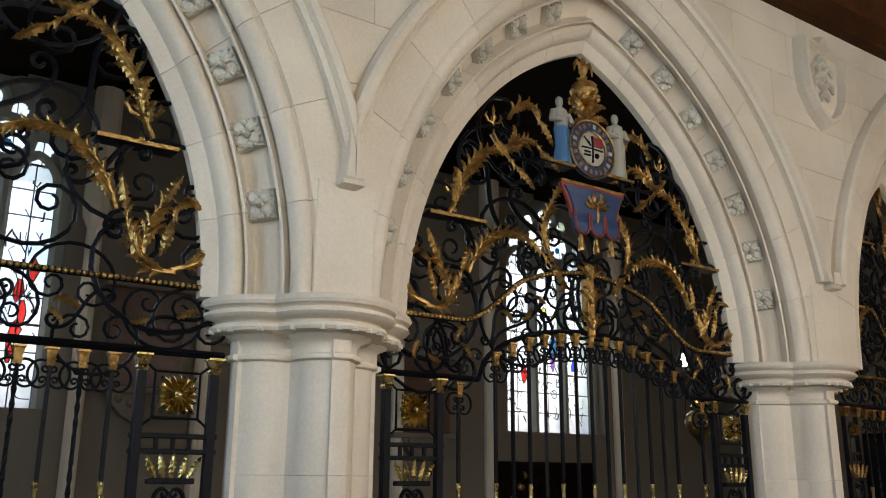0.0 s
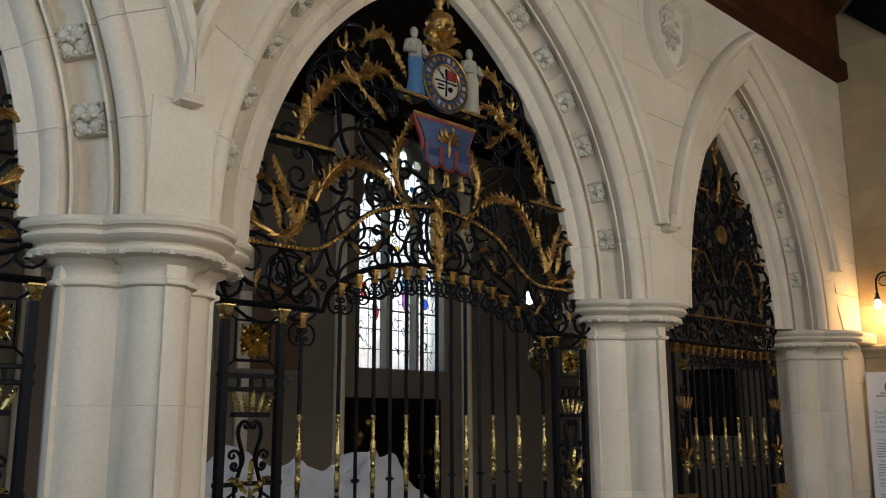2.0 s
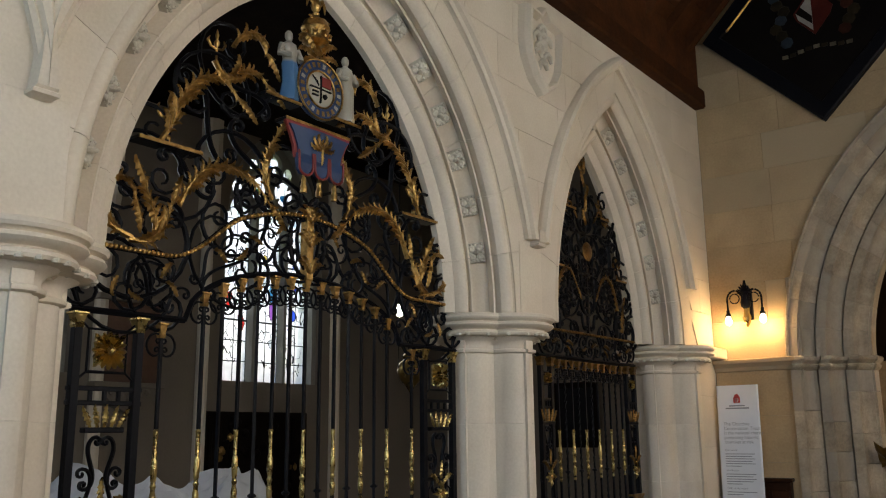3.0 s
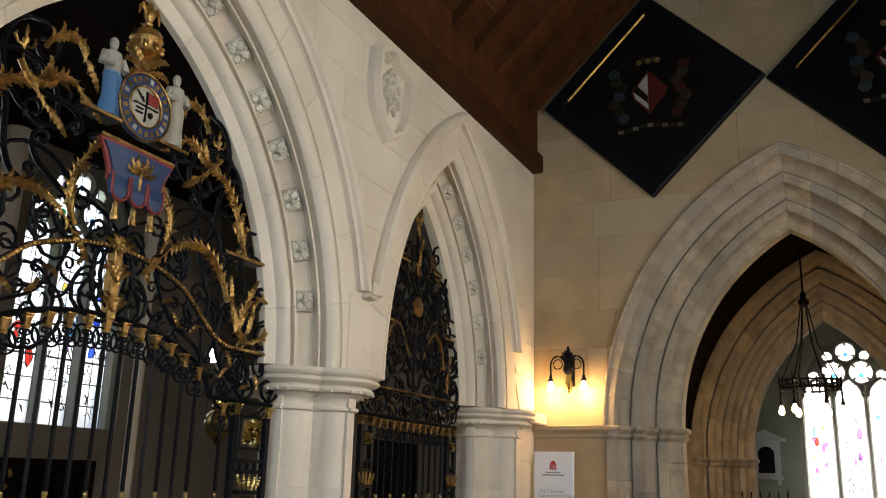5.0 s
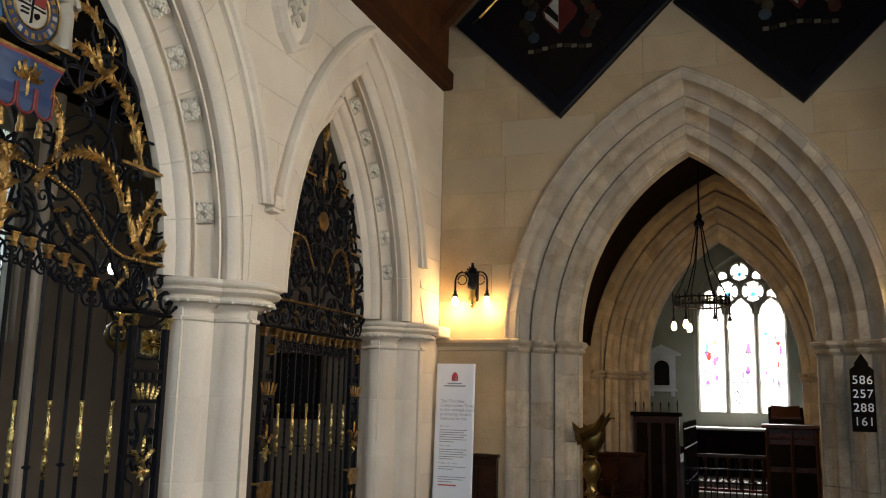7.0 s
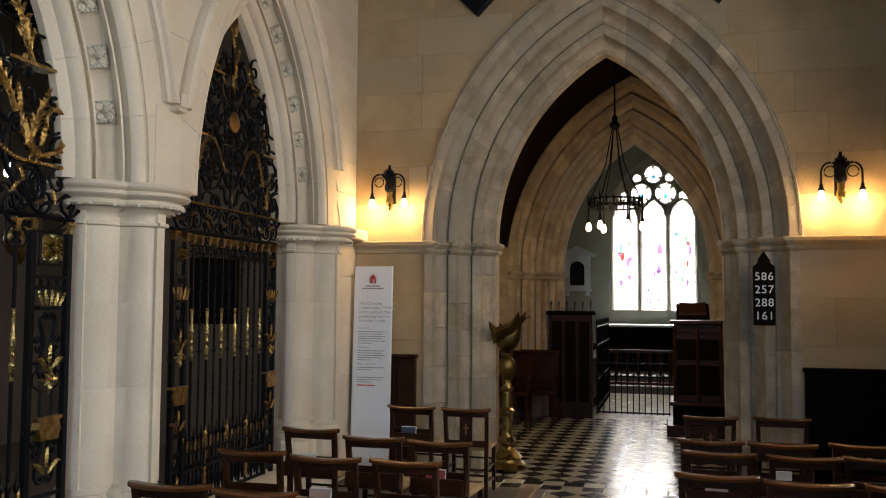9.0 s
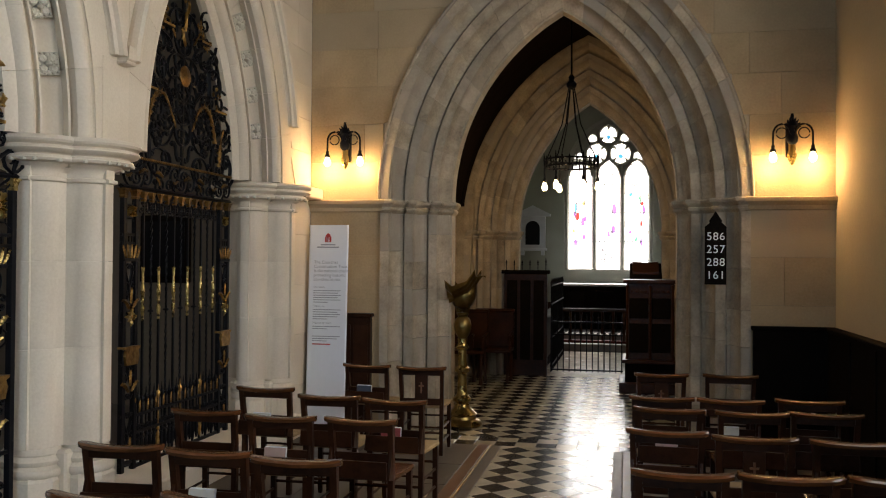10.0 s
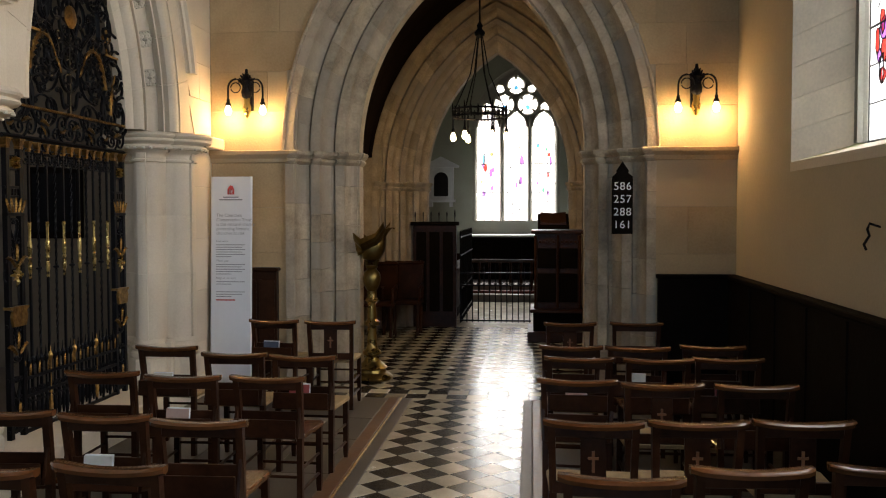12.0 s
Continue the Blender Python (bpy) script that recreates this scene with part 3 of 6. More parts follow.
# roof of the nave
for side in (0, 1):
    X = (lambda x: x) if side == 0 else (lambda x: 5.25 - x)
    plate = Mesh().box(min(X(-.1), X(.12)), max(X(-.1), X(.12)), -14.5, -.012, 5.24, 5.46, .02)
    structure(plate.build("wall_plate", ROOFOAK), "dark moulded oak wall plate", "wall plate")
    structure(Mesh().box(min(X(-.05), X(.05)), max(X(-.05), X(.05)), -14.5, -.015, 5.46, 6.05).build("ashlar_boarding", ROOFOAK), "dark upright boards above the wall plate", "boarding")
    m = Mesh()
    n = 22
    for k in range(n):
        a, b = .05 + k * (2.6 / n), .05 + (k + 1) * (2.6 / n) - .008
        za, zb = 6.02 + .98 * (a - .05), 6.02 + .98 * (b - .05)
        m.loft([[(X(a), y, za), (X(b), y, zb), (X(b) , y, zb + .05), (X(a), y, za + .05)] for y in (-14.5, -.0)])
    roof = structure(m.build("ceiling_roof", ROOFOAK), "dark boarded timber roof", "ceiling")
    for k in range(27):
        y = -.25 - k * .52
        r = Mesh()
        r.loft([[(X(x), y - .05, z), (X(x), y + .05, z), (X(x) , y + .05, z - .16), (X(x), y - .05, z - .16)] for x, z in ((.04, 6.02), (2.62, 6.02 + .98 * 2.58))])
        r.build("rafter", ROOFOAK, roof)
structure(Mesh().box(-.2, 5.45, -14.7, .2, 9.0, 9.1).build("ceiling_ridge", ROOFOAK), "dark ridge boards", "ceiling")

# ground, floors
structure(Mesh().box(-400, 400, -400, 400, -.6, -.3).build("ground", GRASS), "grass of the churchyard outside", "ground")
structure(Mesh().box(-.75, 5.4, -14.6, 12.1, -.3, -.006).build("floor", GROUT), "stone and tile church floor", "floor")

# ---------------- windows ----------------
CLEAR = pane_glass("clear quarry glass", (.97, .98, 1.0), .4)
TINTS = [pane_glass("tinted glass", c, .55) for c in ((.9, .95, 1.0), (.05, .12, .75), (.75, .04, .03), (.08, .45, .22), (.85, .6, .1), (.35, .12, .5), (.75, .86, 1.0), (.10, .35, .55))]


def glass_window(name, to, arch, sill, d, lights, label, seed, rows=9, cols=2, colour=.12, tracery=True):
    """Leaded window: each pane its own piece, stone mullions, heads and round tracery."""
    w = thing(name, to(arch.c, sill, d), label, "window", "", "structure")
    rnd = random.Random(seed)
    width = 2 * arch.a
    mull = .10 if lights > 2 else .06
    lw = (width - mull * (lights + 1)) / lights
    zh = arch.zs + (.33 * arch.a if tracery else .4)
    top = arch.zs + math.sqrt(arch.R ** 2 - arch.d ** 2)
    for i in range(lights):
        u0 = arch.c - arch.a + mull + i * (lw + mull)
        cw, rh = lw / cols, (zh - sill) / rows
        for r in range(rows):
            for c in range(cols):
                ua, ub, za, zb = u0 + c * cw + .005, u0 + (c + 1) * cw - .005, sill + r * rh + .005, sill + (r + 1) * rh - .005
                mat = CLEAR if rnd.random() > colour * .25 else TINTS[6]
                Mesh().add([to(ua, za, d + .016), to(ub, za, d + .016), to(ub, zb, d + .016), to(ua, zb, d + .016)], [(0, 1, 2, 3)]).build("pane", mat, w).visible_shadow = False
        m = Mesh()
        for r in range(rows + 1):
            z = sill + r * rh
            m.tube([to(u0, z, d + .014), to(u0 + lw, z, d + .014)], .006 if r % 3 else .011, 4)
        for c in range(cols + 1):
            m.tube([to(u0 + c * cw, sill, d + .014), to(u0 + c * cw, zh, d + .014)], .006, 4)
        m.build("leading", LEAD, w)
        # leaded drapery in colour up the middle of the light
        main = rnd.choice((1, 1, 5, 2, 7)) if lw < .45 else 5
        zc, uc = sill + (zh - sill) * .22, u0 + lw * .5
        while zc < sill + (zh - sill) * .72:
            hh = rnd.uniform(.10, .26)
            if rnd.random() < colour * 2.4:
                k = rnd.randint(6, 9)
                cu, ww = uc + rnd.uniform(-.30, .30) * lw, (lw * rnd.uniform(.10, .26) if lw < .45 else lw * rnd.uniform(.05, .12))
                pts = [(cu + ww * rnd.uniform(.45, 1) * math.cos(math.tau * q / k), zc + hh * .55 * rnd.uniform(.6, 1) * math.sin(math.tau * q / k)) for q in range(k)]
                Mesh().add([to(u, z, d + .012) for u, z in pts], [tuple(range(k))]).build("coloured_pane", TINTS[main if rnd.random() < .65 else rnd.choice((0, 2, 3, 4, 6, 7))], w).visible_shadow = False
                Mesh().tube([to(u, z, d + .010) for u, z in pts + pts[:1]], .005, 4).build("lead", LEAD, w)
            zc += hh * (.8 if lw < .45 else .3)
        sq = Mesh()
        for q in range((70 if i == 1 and name == "window_1" else 34) if lights == 3 else 10):
            u, z = rnd.uniform(u0 + .03, u0 + lw - .03), rnd.uniform(sill + .1, zh - .1)
            pts = [(u, z)]
            for _ in range(rnd.randint(2, 4)):
                u, z = min(max(u + rnd.uniform(-.06, .06), u0), u0 + lw), z + rnd.uniform(-.09, .09)
                pts.append((u, z))
            sq.tube([to(a_, b_, d + .008) for a_, b_ in pts], rnd.uniform(.003, .009), 4)
        sq.build("leading", LEAD, w)
        # light head
        head = Arch(u0 + lw / 2, zh - lw * .45, lw / 2, lw * .25)
        pts = [head.point(-1, 0, f / 8) for f in range(9)] + [head.point(1, 0, 1 - f / 8) for f in range(1, 9)]
        Mesh().tube([to(u, z, d) for u, z in pts], .040, 6).build("light_head", TRACERY, w)
        for s in (-1, 1):
            u, z = head.point(s, 0, .55)
            Mesh().tube([to(u, z, d), to(u - s * lw * .16, z - .01, d), to(u - s * lw * .19, z - .035, d)], [.022, .016, .004], 5).build("cusp", TRACERY, w)
    for i in range(lights + 1):
        u = arch.c - arch.a + mull / 2 + i * (lw + mull)
        Mesh().loft([[to(u - mull / 2, z, d + .01), to(u - mull * .2, z, d - .06), to(u + mull * .2, z, d - .06), to(u + mull / 2, z, d + .01), to(u + mull * .2, z, d + .08), to(u - mull * .2, z, d + .08)] for z in (sill, zh)]).build("mullion", TRACERY, w)
    # tracery: stone plate pierced by foiled rounds and the heads of the lights, with glass in the openings
    r1 = arch.a * .255
    rounds = [(arch.c - arch.a * .27, zh + r1 * 1.05, r1), (arch.c + arch.a * .27, zh + r1 * 1.05, r1), (arch.c, zh + r1 * 2.78, r1 * .88)] if tracery else []
    heads = [Arch(arch.c - arch.a + mull + i * (lw + mull) + lw / 2, zh - lw * .45, lw / 2, lw * .25) for i in range(lights)]
    side = [(arch.c + s_ * arch.a * .66, zh + r1 * .75, r1 * .42) for s_ in (-1, 1)] + [(arch.c + s_ * arch.a * .36, zh + r1 * 2.45, r1 * .36) for s_ in (-1, 1)] if tracery else []
    Mesh().add([to(arch.c - arch.a, zh - lw * .45, d + .03), to(arch.c + arch.a, zh - lw * .45, d + .03), to(arch.c + arch.a, top + .05, d + .03), to(arch.c - arch.a, top + .05, d + .03)], [(0, 1, 2, 3)]).build("tracery_glass", CLEAR, w).visible_shadow = False
    m = Mesh()
    cell = arch.a / 44
    nz = int((top + .05 - zh + lw * .45) / cell) + 1
    for q in range(88):
        for k in range(nz):
            u, z = arch.c - arch.a + (q + .5) * cell, zh - lw * .45 + (k + .5) * cell
            if any((u - a_) ** 2 + (z - b_) ** 2 < (r_ * .96) ** 2 for a_, b_, r_ in rounds + side) or any(z < h_.low(u, 0) for h_ in heads):
                continue
            if not tracery and z > zh:
                continue
            m.add([to(u - cell / 2, z - cell / 2, d + .005), to(u + cell / 2, z - cell / 2, d + .005), to(u + cell / 2, z + cell / 2, d + .005), to(u - cell / 2, z + cell / 2, d + .005)], [(0, 1, 2, 3)])
    if m.v:
        m.build("tracery_plate", TRACERY, w)
    if tracery:
        for cu, cz, r in rounds:
            Mesh().tube([to(cu + r * math.cos(math.tau * i / 28), cz + r * math.sin(math.tau * i / 28), d) for i in range(29)], .042, 6).build("tracery_ring", TRACERY, w)
            nf = 4 if cz < zh + r1 * 2 else 3
            for q in range(nf):
                a = math.tau * (q + (.0 if nf == 4 else .25)) / nf + math.pi / nf
                m = Mesh().tube([to(cu + r * .98 * math.cos(a), cz + r * .98 * math.sin(a), d), to(cu + r * .7 * math.cos(a), cz + r * .7 * math.sin(a), d), to(cu + r * .5 * math.cos(a), cz + r * .5 * math.sin(a), d)], [.05, .028, .012], 5)
                m.build("cusp", TRACERY, w)
            mat = rnd.choice(TINTS[3:5] + TINTS[7:])
            Mesh().lathe(to(cu, cz - r * .25, d + .012), [(.001, 0), (r * .22, 0), (r * .22, .003), (.001, .003)], 7, "y" if to is at_end else "x").build("coloured_pane", mat, w).visible_shadow = False
    pts = [arch.point(-1, 0, f / 14) for f in range(15)] + [arch.point(1, 0, 1 - f / 14) for f in range(1, 15)]
    Mesh().tube([to(u, z, d) for u, z in [(arch.c - arch.a, sill)] + pts + [(arch.c + arch.a, sill)]], .065, 6).build("window_frame", TRACERY, w)
    m = Mesh()
    for u in steps(arch.c - arch.a, arch.c + arch.a, 12):
        m.tube([to(u, zh, d + .022), to(u, top, d + .022)], .005, 4)
    m.build("leading", LEAD, w)
    return w


glass_window("window_1", at_end, WE, 1.62, .12, 3, "three light window of pale leaded and stained glass", 21, rows=11, cols=3, colour=.16)
for k, a in enumerate(CHW):
    glass_window("window_%d" % (k + 2), at_chapel, a, 2.27, .14, 3, "chapel window with three stained glass lights", 31 + k, rows=9, cols=2, colour=.30)
for k, a in enumerate(SW):
    glass_window("window_%d" % (k + 5), lambda u, w, d: on_south(u, w, d + .28), Arch(a.c, 3.75, .78, .5), 2.28, .1, 2, "deep set window with stained and clear glass", 41 + k, rows=7, cols=2, colour=.6, tracery=False)

# glazing of the added, unseen west window
glass_window("window_8", at_west, WW, 1.9, .15, 3, "added unseen west window of pale leaded glass", 51, rows=9, cols=3, colour=.1)

# ---------------- chapel ----------------
tomb = thing("tomb_chest", (-2.0, -5.4, .16), "pale stone tomb chest behind the iron screen", "tomb")
Mesh().box(-2.5, -1.5, -6.6, -4.05, .16, .30, .02).build("step", MARBLE, tomb)
Mesh().box(-2.42, -1.58, -6.5, -4.15, .30, .92, .015).build("chest", MARBLE, tomb)
Mesh().box(-2.48, -1.52, -6.58, -4.08, .92, 1.02, .02).build("slab", MARBLE, tomb)
m = Mesh()
rows_ = []
NU, NV = 96, 40
for i in range(NU + 1):
    f = i / NU
    y = -6.5 + 2.35 * f
    # head, folded hands, raised knees, feet
    hump = .40 * math.exp(-((f - .10) / .07) ** 2) + .36 * math.exp(-((f - .30) / .14) ** 2) + .28 * math.exp(-((f - .55) / .16) ** 2) + .36 * math.exp(-((f - .80) / .10) ** 2) + .24 * math.exp(-((f - .92) / .06) ** 2)
    ring_ = []
    for j in range(NV + 1):
        g = j / NV * 2 - 1
        h = hump * max(0, 1 - abs(g) ** 2.2) ** .8
        h += .045 * math.sin(9 * g + 14 * f + 2.5 * math.sin(6 * f)) * (1 - abs(g)) + .018 * math.sin(23 * f + 6 * g * g)
        h += .075 * (1 - abs(noise.noise(Vector((f * 7 + g * 1.5, g * 3.5 - f * 2, 1.0))))) ** 3 * (1 - abs(g) ** 3) + .03 * (1 - abs(math.sin(13 * g + 9 * f + 3 * math.sin(5 * f)))) ** 2 * (1 - abs(g) ** 4)
        ring_.append((-2.0 + .42 * g, y, 1.02 + max(h, .004)))
    ring_ += [(-2.0 + .42, y, 1.015), (-2.0 - .42, y, 1.015)]
    rows_.append(ring_)
m.loft(rows_)
tomb.location.y -= .28
rec = m.build("recumbent_statue", MARBLE, smooth=True)
rec.location.y -= .28
tagged(rec, "white marble recumbent statue under heavy drapery", "statue")

panel = thing("oak_reredos", (-3.95, -2.87, .16), "dark carved oak panel below the chapel window", "panel")
Mesh().box(-3.995, -3.93, -3.58, -2.16, .16, 1.95, .01).build("board", OAKDARK, panel)
for k in range(5):
    y = -3.5 + k * .28
    Mesh().box(-3.935, -3.90, y - .02, y + .02, .2, 1.9, .006).build("stile", OAKDARK, panel)
rnd = random.Random(8)
for k in range(26):
    y, z = rnd.uniform(-3.45, -2.3), rnd.uniform(.9, 1.85)
    Mesh().lathe((-3.93, y, z), [(.05, 0), (.045, .02), (.02, .035), (.002, .036)], 7, "x").build("carving", GOLD if k % 6 == 0 else OAKDARK, panel)
pic = thing("framed_picture", (-1.69, .0, 1.55), "dark framed picture on the chapel wall", "picture")
Mesh().box(-1.99, -1.39, -.03, .012, 1.53, 2.28, .012).build("frame", OAKDARK, pic)
Mesh().box(-1.93, -1.45, -.034, -.02, 1.60, 2.21).build("canvas", IRON, pic)


def wall_monument(y, zc, w, h):
    p = thing("wall_monument", (-3.99, y, zc - h / 2), "brown marble wall monument with a carved corbel", "monument", "chapel monuments")
    BR = material("brown marble", (.14, .065, .04), .4, vary=.25, grain=20, blotch=3)
    Mesh().box(-4.0, -3.93, y - w / 2, y + w / 2, zc - h * .25, zc + h * .5, .01).build("tablet", BR, p)
    Mesh().box(-4.0, -3.88, y - w * .6, y + w * .6, zc - h * .30, zc - h * .25, .008).build("shelf", CHAPEL, p)
    Mesh().box(-4.0, -3.88, y - w * .6, y + w * .6, zc + h * .5, zc + h * .56, .008).build("cornice", CHAPEL, p)
    Mesh().loft([[(-4.0, y - w * a, zc - h * b), (-3.9 - .0 * a, y - w * a, zc - h * b), (-3.9, y + w * a, zc - h * b), (-4.0, y + w * a, zc - h * b)] for a, b in ((.45, .3), (.40, .37), (.25, .46), (.05, .52))]).build("corbel", CHAPEL, p)
    for k in range(5):
        Mesh().lathe((-3.9, y + (k - 2) * w * .15, zc - h * (.40 - .03 * abs(k - 2))), [(.035, 0), (.03, .02), (.002, .03)], 8, "x").build("boss", CHAPEL, p)


wall_monument(-7.25, 2.75, .62, 1.1)
wall_monument(-4.45, 2.45, .62, 1.0)
BULB = glow("lit bulb glass", (1.0, .85, .60), 7.0)
WARM = glow("warm lit bulb glass", (1.0, .70, .32), 5.0)
lamp = thing("hanging_lamp", (-1.5, -3.41, 2.3), "dark metal hanging lamp with one lit bulb", "lamp")
Mesh().lathe((-1.5, -3.41, 2.70), [(.002, 0), (.025, .01), (.034, .04), (.03, .07), (.016, .1), (.014, .12)], 12).build("bulb", BULB, lamp, smooth=True)
Mesh().lathe((-1.5, -3.41, 2.81), [(.018, 0), (.022, .02), (.02, .05), (.004, .07)], 10).build("holder", IRON, lamp)
Mesh().tube([(-1.5, -3.41, 2.88), (-1.5, -3.41, 5.0)], .006, 5).build("cord", IRON, lamp)
Mesh().lathe((-1.42, -3.36, 2.05), [(.01, 0), (.03, .04), (.09, .10), (.12, .18), (.10, .25), (.06, .28), (.07, .31), (.03, .36)], 14).build("bowl", BRASS, lamp, smooth=True)
for q in range(3):
    a = math.tau * q / 3
    Mesh().tube([(-1.42 + .11 * math.cos(a), -3.36 + .11 * math.sin(a), 2.25), (-1.5, -3.41, 2.86)], .004, 4).build("chain", IRON, lamp)
bulb_light((-1.45, -3.41, 2.64), .3, (1, .8, .5))

# ---------------- nave wall things ----------------
sh = thing("carved_shield", (0, -3.47, 4.40), "carved limestone shield on the arcade wall", "shield")
out = [(-.20, 4.98), (-.06, 4.96), (0, 5.03), (.06, 4.96), (.24, 4.94), (.22, 4.72), (.19, 4.58), (.12, 4.47), (0, 4.40), (-.12, 4.49), (-.20, 4.62), (-.22, 4.76)]
rings = [[(x, -3.47 + a * k, 4.71 + (b - 4.71) * k) for a, b in out] for k, x in ((1.22, .0), (1.22, .06), (1.14, .11), (1.04, .115), (.97, .05))]
Mesh().loft(rings).build("plaque", WHITE, sh)
for k, (a, b) in enumerate(((0, 4.86), (-.07, 4.78), (.07, 4.78), (0, 4.72), (-.06, 4.64), (.06, 4.64), (0, 4.56), (.0, 4.80), (-.04, 4.70))):
    Mesh().tube([(.065, -3.47 + a * 1.2 + .06 * math.cos(q * .9), b + .06 * math.sin(q * .9)) for q in range(5)], [.012, .024, .028, .022, .010], 6).build("carving", CARVED, sh)


def hatchment(cx, cz, half, label, seed):
    """Diamond-shaped painted board, hung on its corner."""
    p = thing("hatchment", (cx, -.03, cz - half), label, "hatchment", "hatchments")
    dia = lambda h, y: [(cx + h, y, cz), (cx, y, cz + h), (cx - h, y, cz), (cx, y, cz - h)]
    Mesh().loft([dia(half, .0), dia(half, -.06), dia(half - .03, -.075), dia(half - .20, -.07), dia(half - .22, -.045)]).build("frame", IRON, p)
    FIELD = material("dark painted panel", (.008, .006, .005), .6, spec=.05, vary=.3, grain=20, blotch=4)
    Mesh().loft([dia(half - .20, -.04), dia(half - .21, -.05)]).build("canvas", FIELD, p)
    a, b = Vector((cx - half + .24, -.08, cz + .0)), Vector((cx - .0, -.08, cz + half - .24))
    d1, d2 = a + (b - a) * .05, a + (b - a) * .98
    Mesh().tube([d1, d2], .014, 4).build("gilt_fillet", GOLD, p, "bright gilt strip")
    Mesh().loft([[(cx + w, y, z) for w, z in ((0, cz + .27), (.20, cz + .03), (.17, cz - .05), (.0, cz - .25), (-.17, cz - .05), (-.20, cz + .03))] for y in (-.05, -.062)]).build("painted_shield", RED, p)
    Mesh().loft([[(cx + w, y, z) for w, z in ((-.01, cz + .22), (-.01, cz - .20), (-.15, cz - .05), (-.17, cz + .03))] for y in (-.062, -.068)]).build("painted_quarter", CREAMP, p)
    Mesh().loft([[(cx + w, y, z) for w, z in ((-.17, cz + .03), (-.12, cz + .09), (-.012, cz - .04), (-.012, cz - .13))] for y in (-.062, -.069)]).build("painted_bend", FIELD, p)
    for s in (-1, 1):
        for k in range(7):
            zz = cz + .28 - k * .09
            u = cx + s * (.34 + .05 * math.sin(k * 1.7 + seed))
            Mesh().lathe((u, -.048, zz), [(.07, 0), (.06, -.008), (.002, -.012)], 7, "y").build("painted_mantling", (OLIVE if k % 3 else (BLUEG if s < 0 else REDG)), p)
    for k in range(9):
        u = cx + (k - 4) * .08
        Mesh().box(u - .03, u + .03, -.058, -.046, cz - .42 - .02 * math.cos(k * .8), cz - .38 - .02 * math.cos(k * .8)).build("painted_scroll", OLIVE if k % 2 else CREAMD, p)
    for k in range(5):
        Mesh().lathe((cx + (k - 2) * .05, -.05, cz + .38 + .02 * (k % 2)), [(.035, 0), (.03, -.01), (.002, -.014)], 7, "y").build("painted_crest", OLIVE if k % 2 else GOLDP, p)


RED = material("dull red paint", (.075, .014, .010), .5, vary=.2, grain=30, blotch=8, spec=.08)
REDG = material("faded red paint", (.05, .016, .01), .5, vary=.3, grain=30, blotch=8, spec=.08)
CREAMP = material("aged cream paint", (.38, .35, .30), .5, vary=.15, grain=30, blotch=8, spec=.08)
CREAMD = material("yellowed paint", (.14, .12, .08), .5, vary=.3, grain=30, blotch=8, spec=.08)
OLIVE = material("brown olive paint", (.03, .022, .012), .5, vary=.35, grain=30, blotch=8, spec=.08)
BLUEG = material("grey blue paint", (.03, .04, .05), .5, vary=.3, grain=30, blotch=8, spec=.08)
GOLDP = material("ochre gold paint", (.20, .13, .04), .5, vary=.3, grain=30, blotch=8, spec=.08)
hatchment(1.35, 6.0, 1.20, "black diamond hatchment with a painted coat of arms", 1)
hatchment(3.78, 5.96, 1.22, "large dark hatchment with a faded coat of arms", 2)


def wall_lamp(x, z):
    """Twin-armed iron bracket with two hanging lit bulbs."""
    p = thing("wall_lamp", (x, -.02, z - .25), "black iron twin wall lamp with lit warm bulbs", "wall lamp", "wall lamps")
    y = -.14
    Mesh().box(x - .045, x + .045, -.05, -.0, z - .16, z + .16, .01).build("back_plate", IRON, p)
    m = Mesh()
    for k in range(9):
        a = math.pi * k / 8
        m.tube([(x, y + .06, z + .02), (x + .05 * math.cos(a), y + .03, z + .12 + .06 * math.sin(a)), (x + .07 * math.cos(a), y + .0, z + .12 + .09 * math.sin(a))], [.012, .016, .005], 5)
    m.lathe((x, y + .04, z - .02), [(.02, -.03), (.05, 0), (.055, .04), (.04, .1), (.06, .15), (.02, .22), (.012, .27)], 10)
    m.build("leaf_crown", IRON, p, smooth=True)
    Mesh().lathe((x, y + .05, z - .24), [(.004, 0), (.02, .02), (.035, .05), (.045, .10), (.03, .15), (.035, .22)], 8).build("pendant", BRASS, p, smooth=True)
    for s in (-1, 1):
        pts = [(x + s * (.098 - .08 * math.cos(a)), y, z + .05 + .095 * math.sin(a)) for a in [math.pi * k / 10 for k in range(11)]] + [(x + s * .178, y, z - .06)]
        arm = Mesh().tube(pts, .010, 6).build("arm", IRON, p)
        iron = [(x + s * (.10 + .05 * math.cos(a)), y, z + .06 + .05 * math.sin(a)) for a in [k * .35 for k in range(18)]]
        Mesh().tube(iron, .006, 5).build("curl", IRON, arm)
        Mesh().lathe((x + s * .178, y, z - .12), [(.03, 0), (.028, .02), (.016, .04), (.018, .06), (.006, .075)], 10).build("holder", IRON, arm)
        Mesh().lathe((x + s * .178, y, z - .215), [(.002, 0), (.022, .006), (.034, .03), (.034, .055), (.022, .08), (.016, .096)], 12).build("bulb", WARM, arm, smooth=True)
        bulb_light((x + s * .178, y - .0, z - .265), 1.25)


wall_lamp(.41, 2.99)
wall_lamp(4.84, 2.96)

sign = thing("display_board", (.24, -.12, 0), "tall white printed display board leaning by the wall", "sign")
tilt = lambda z: -.22 + .10 * z / 2.17
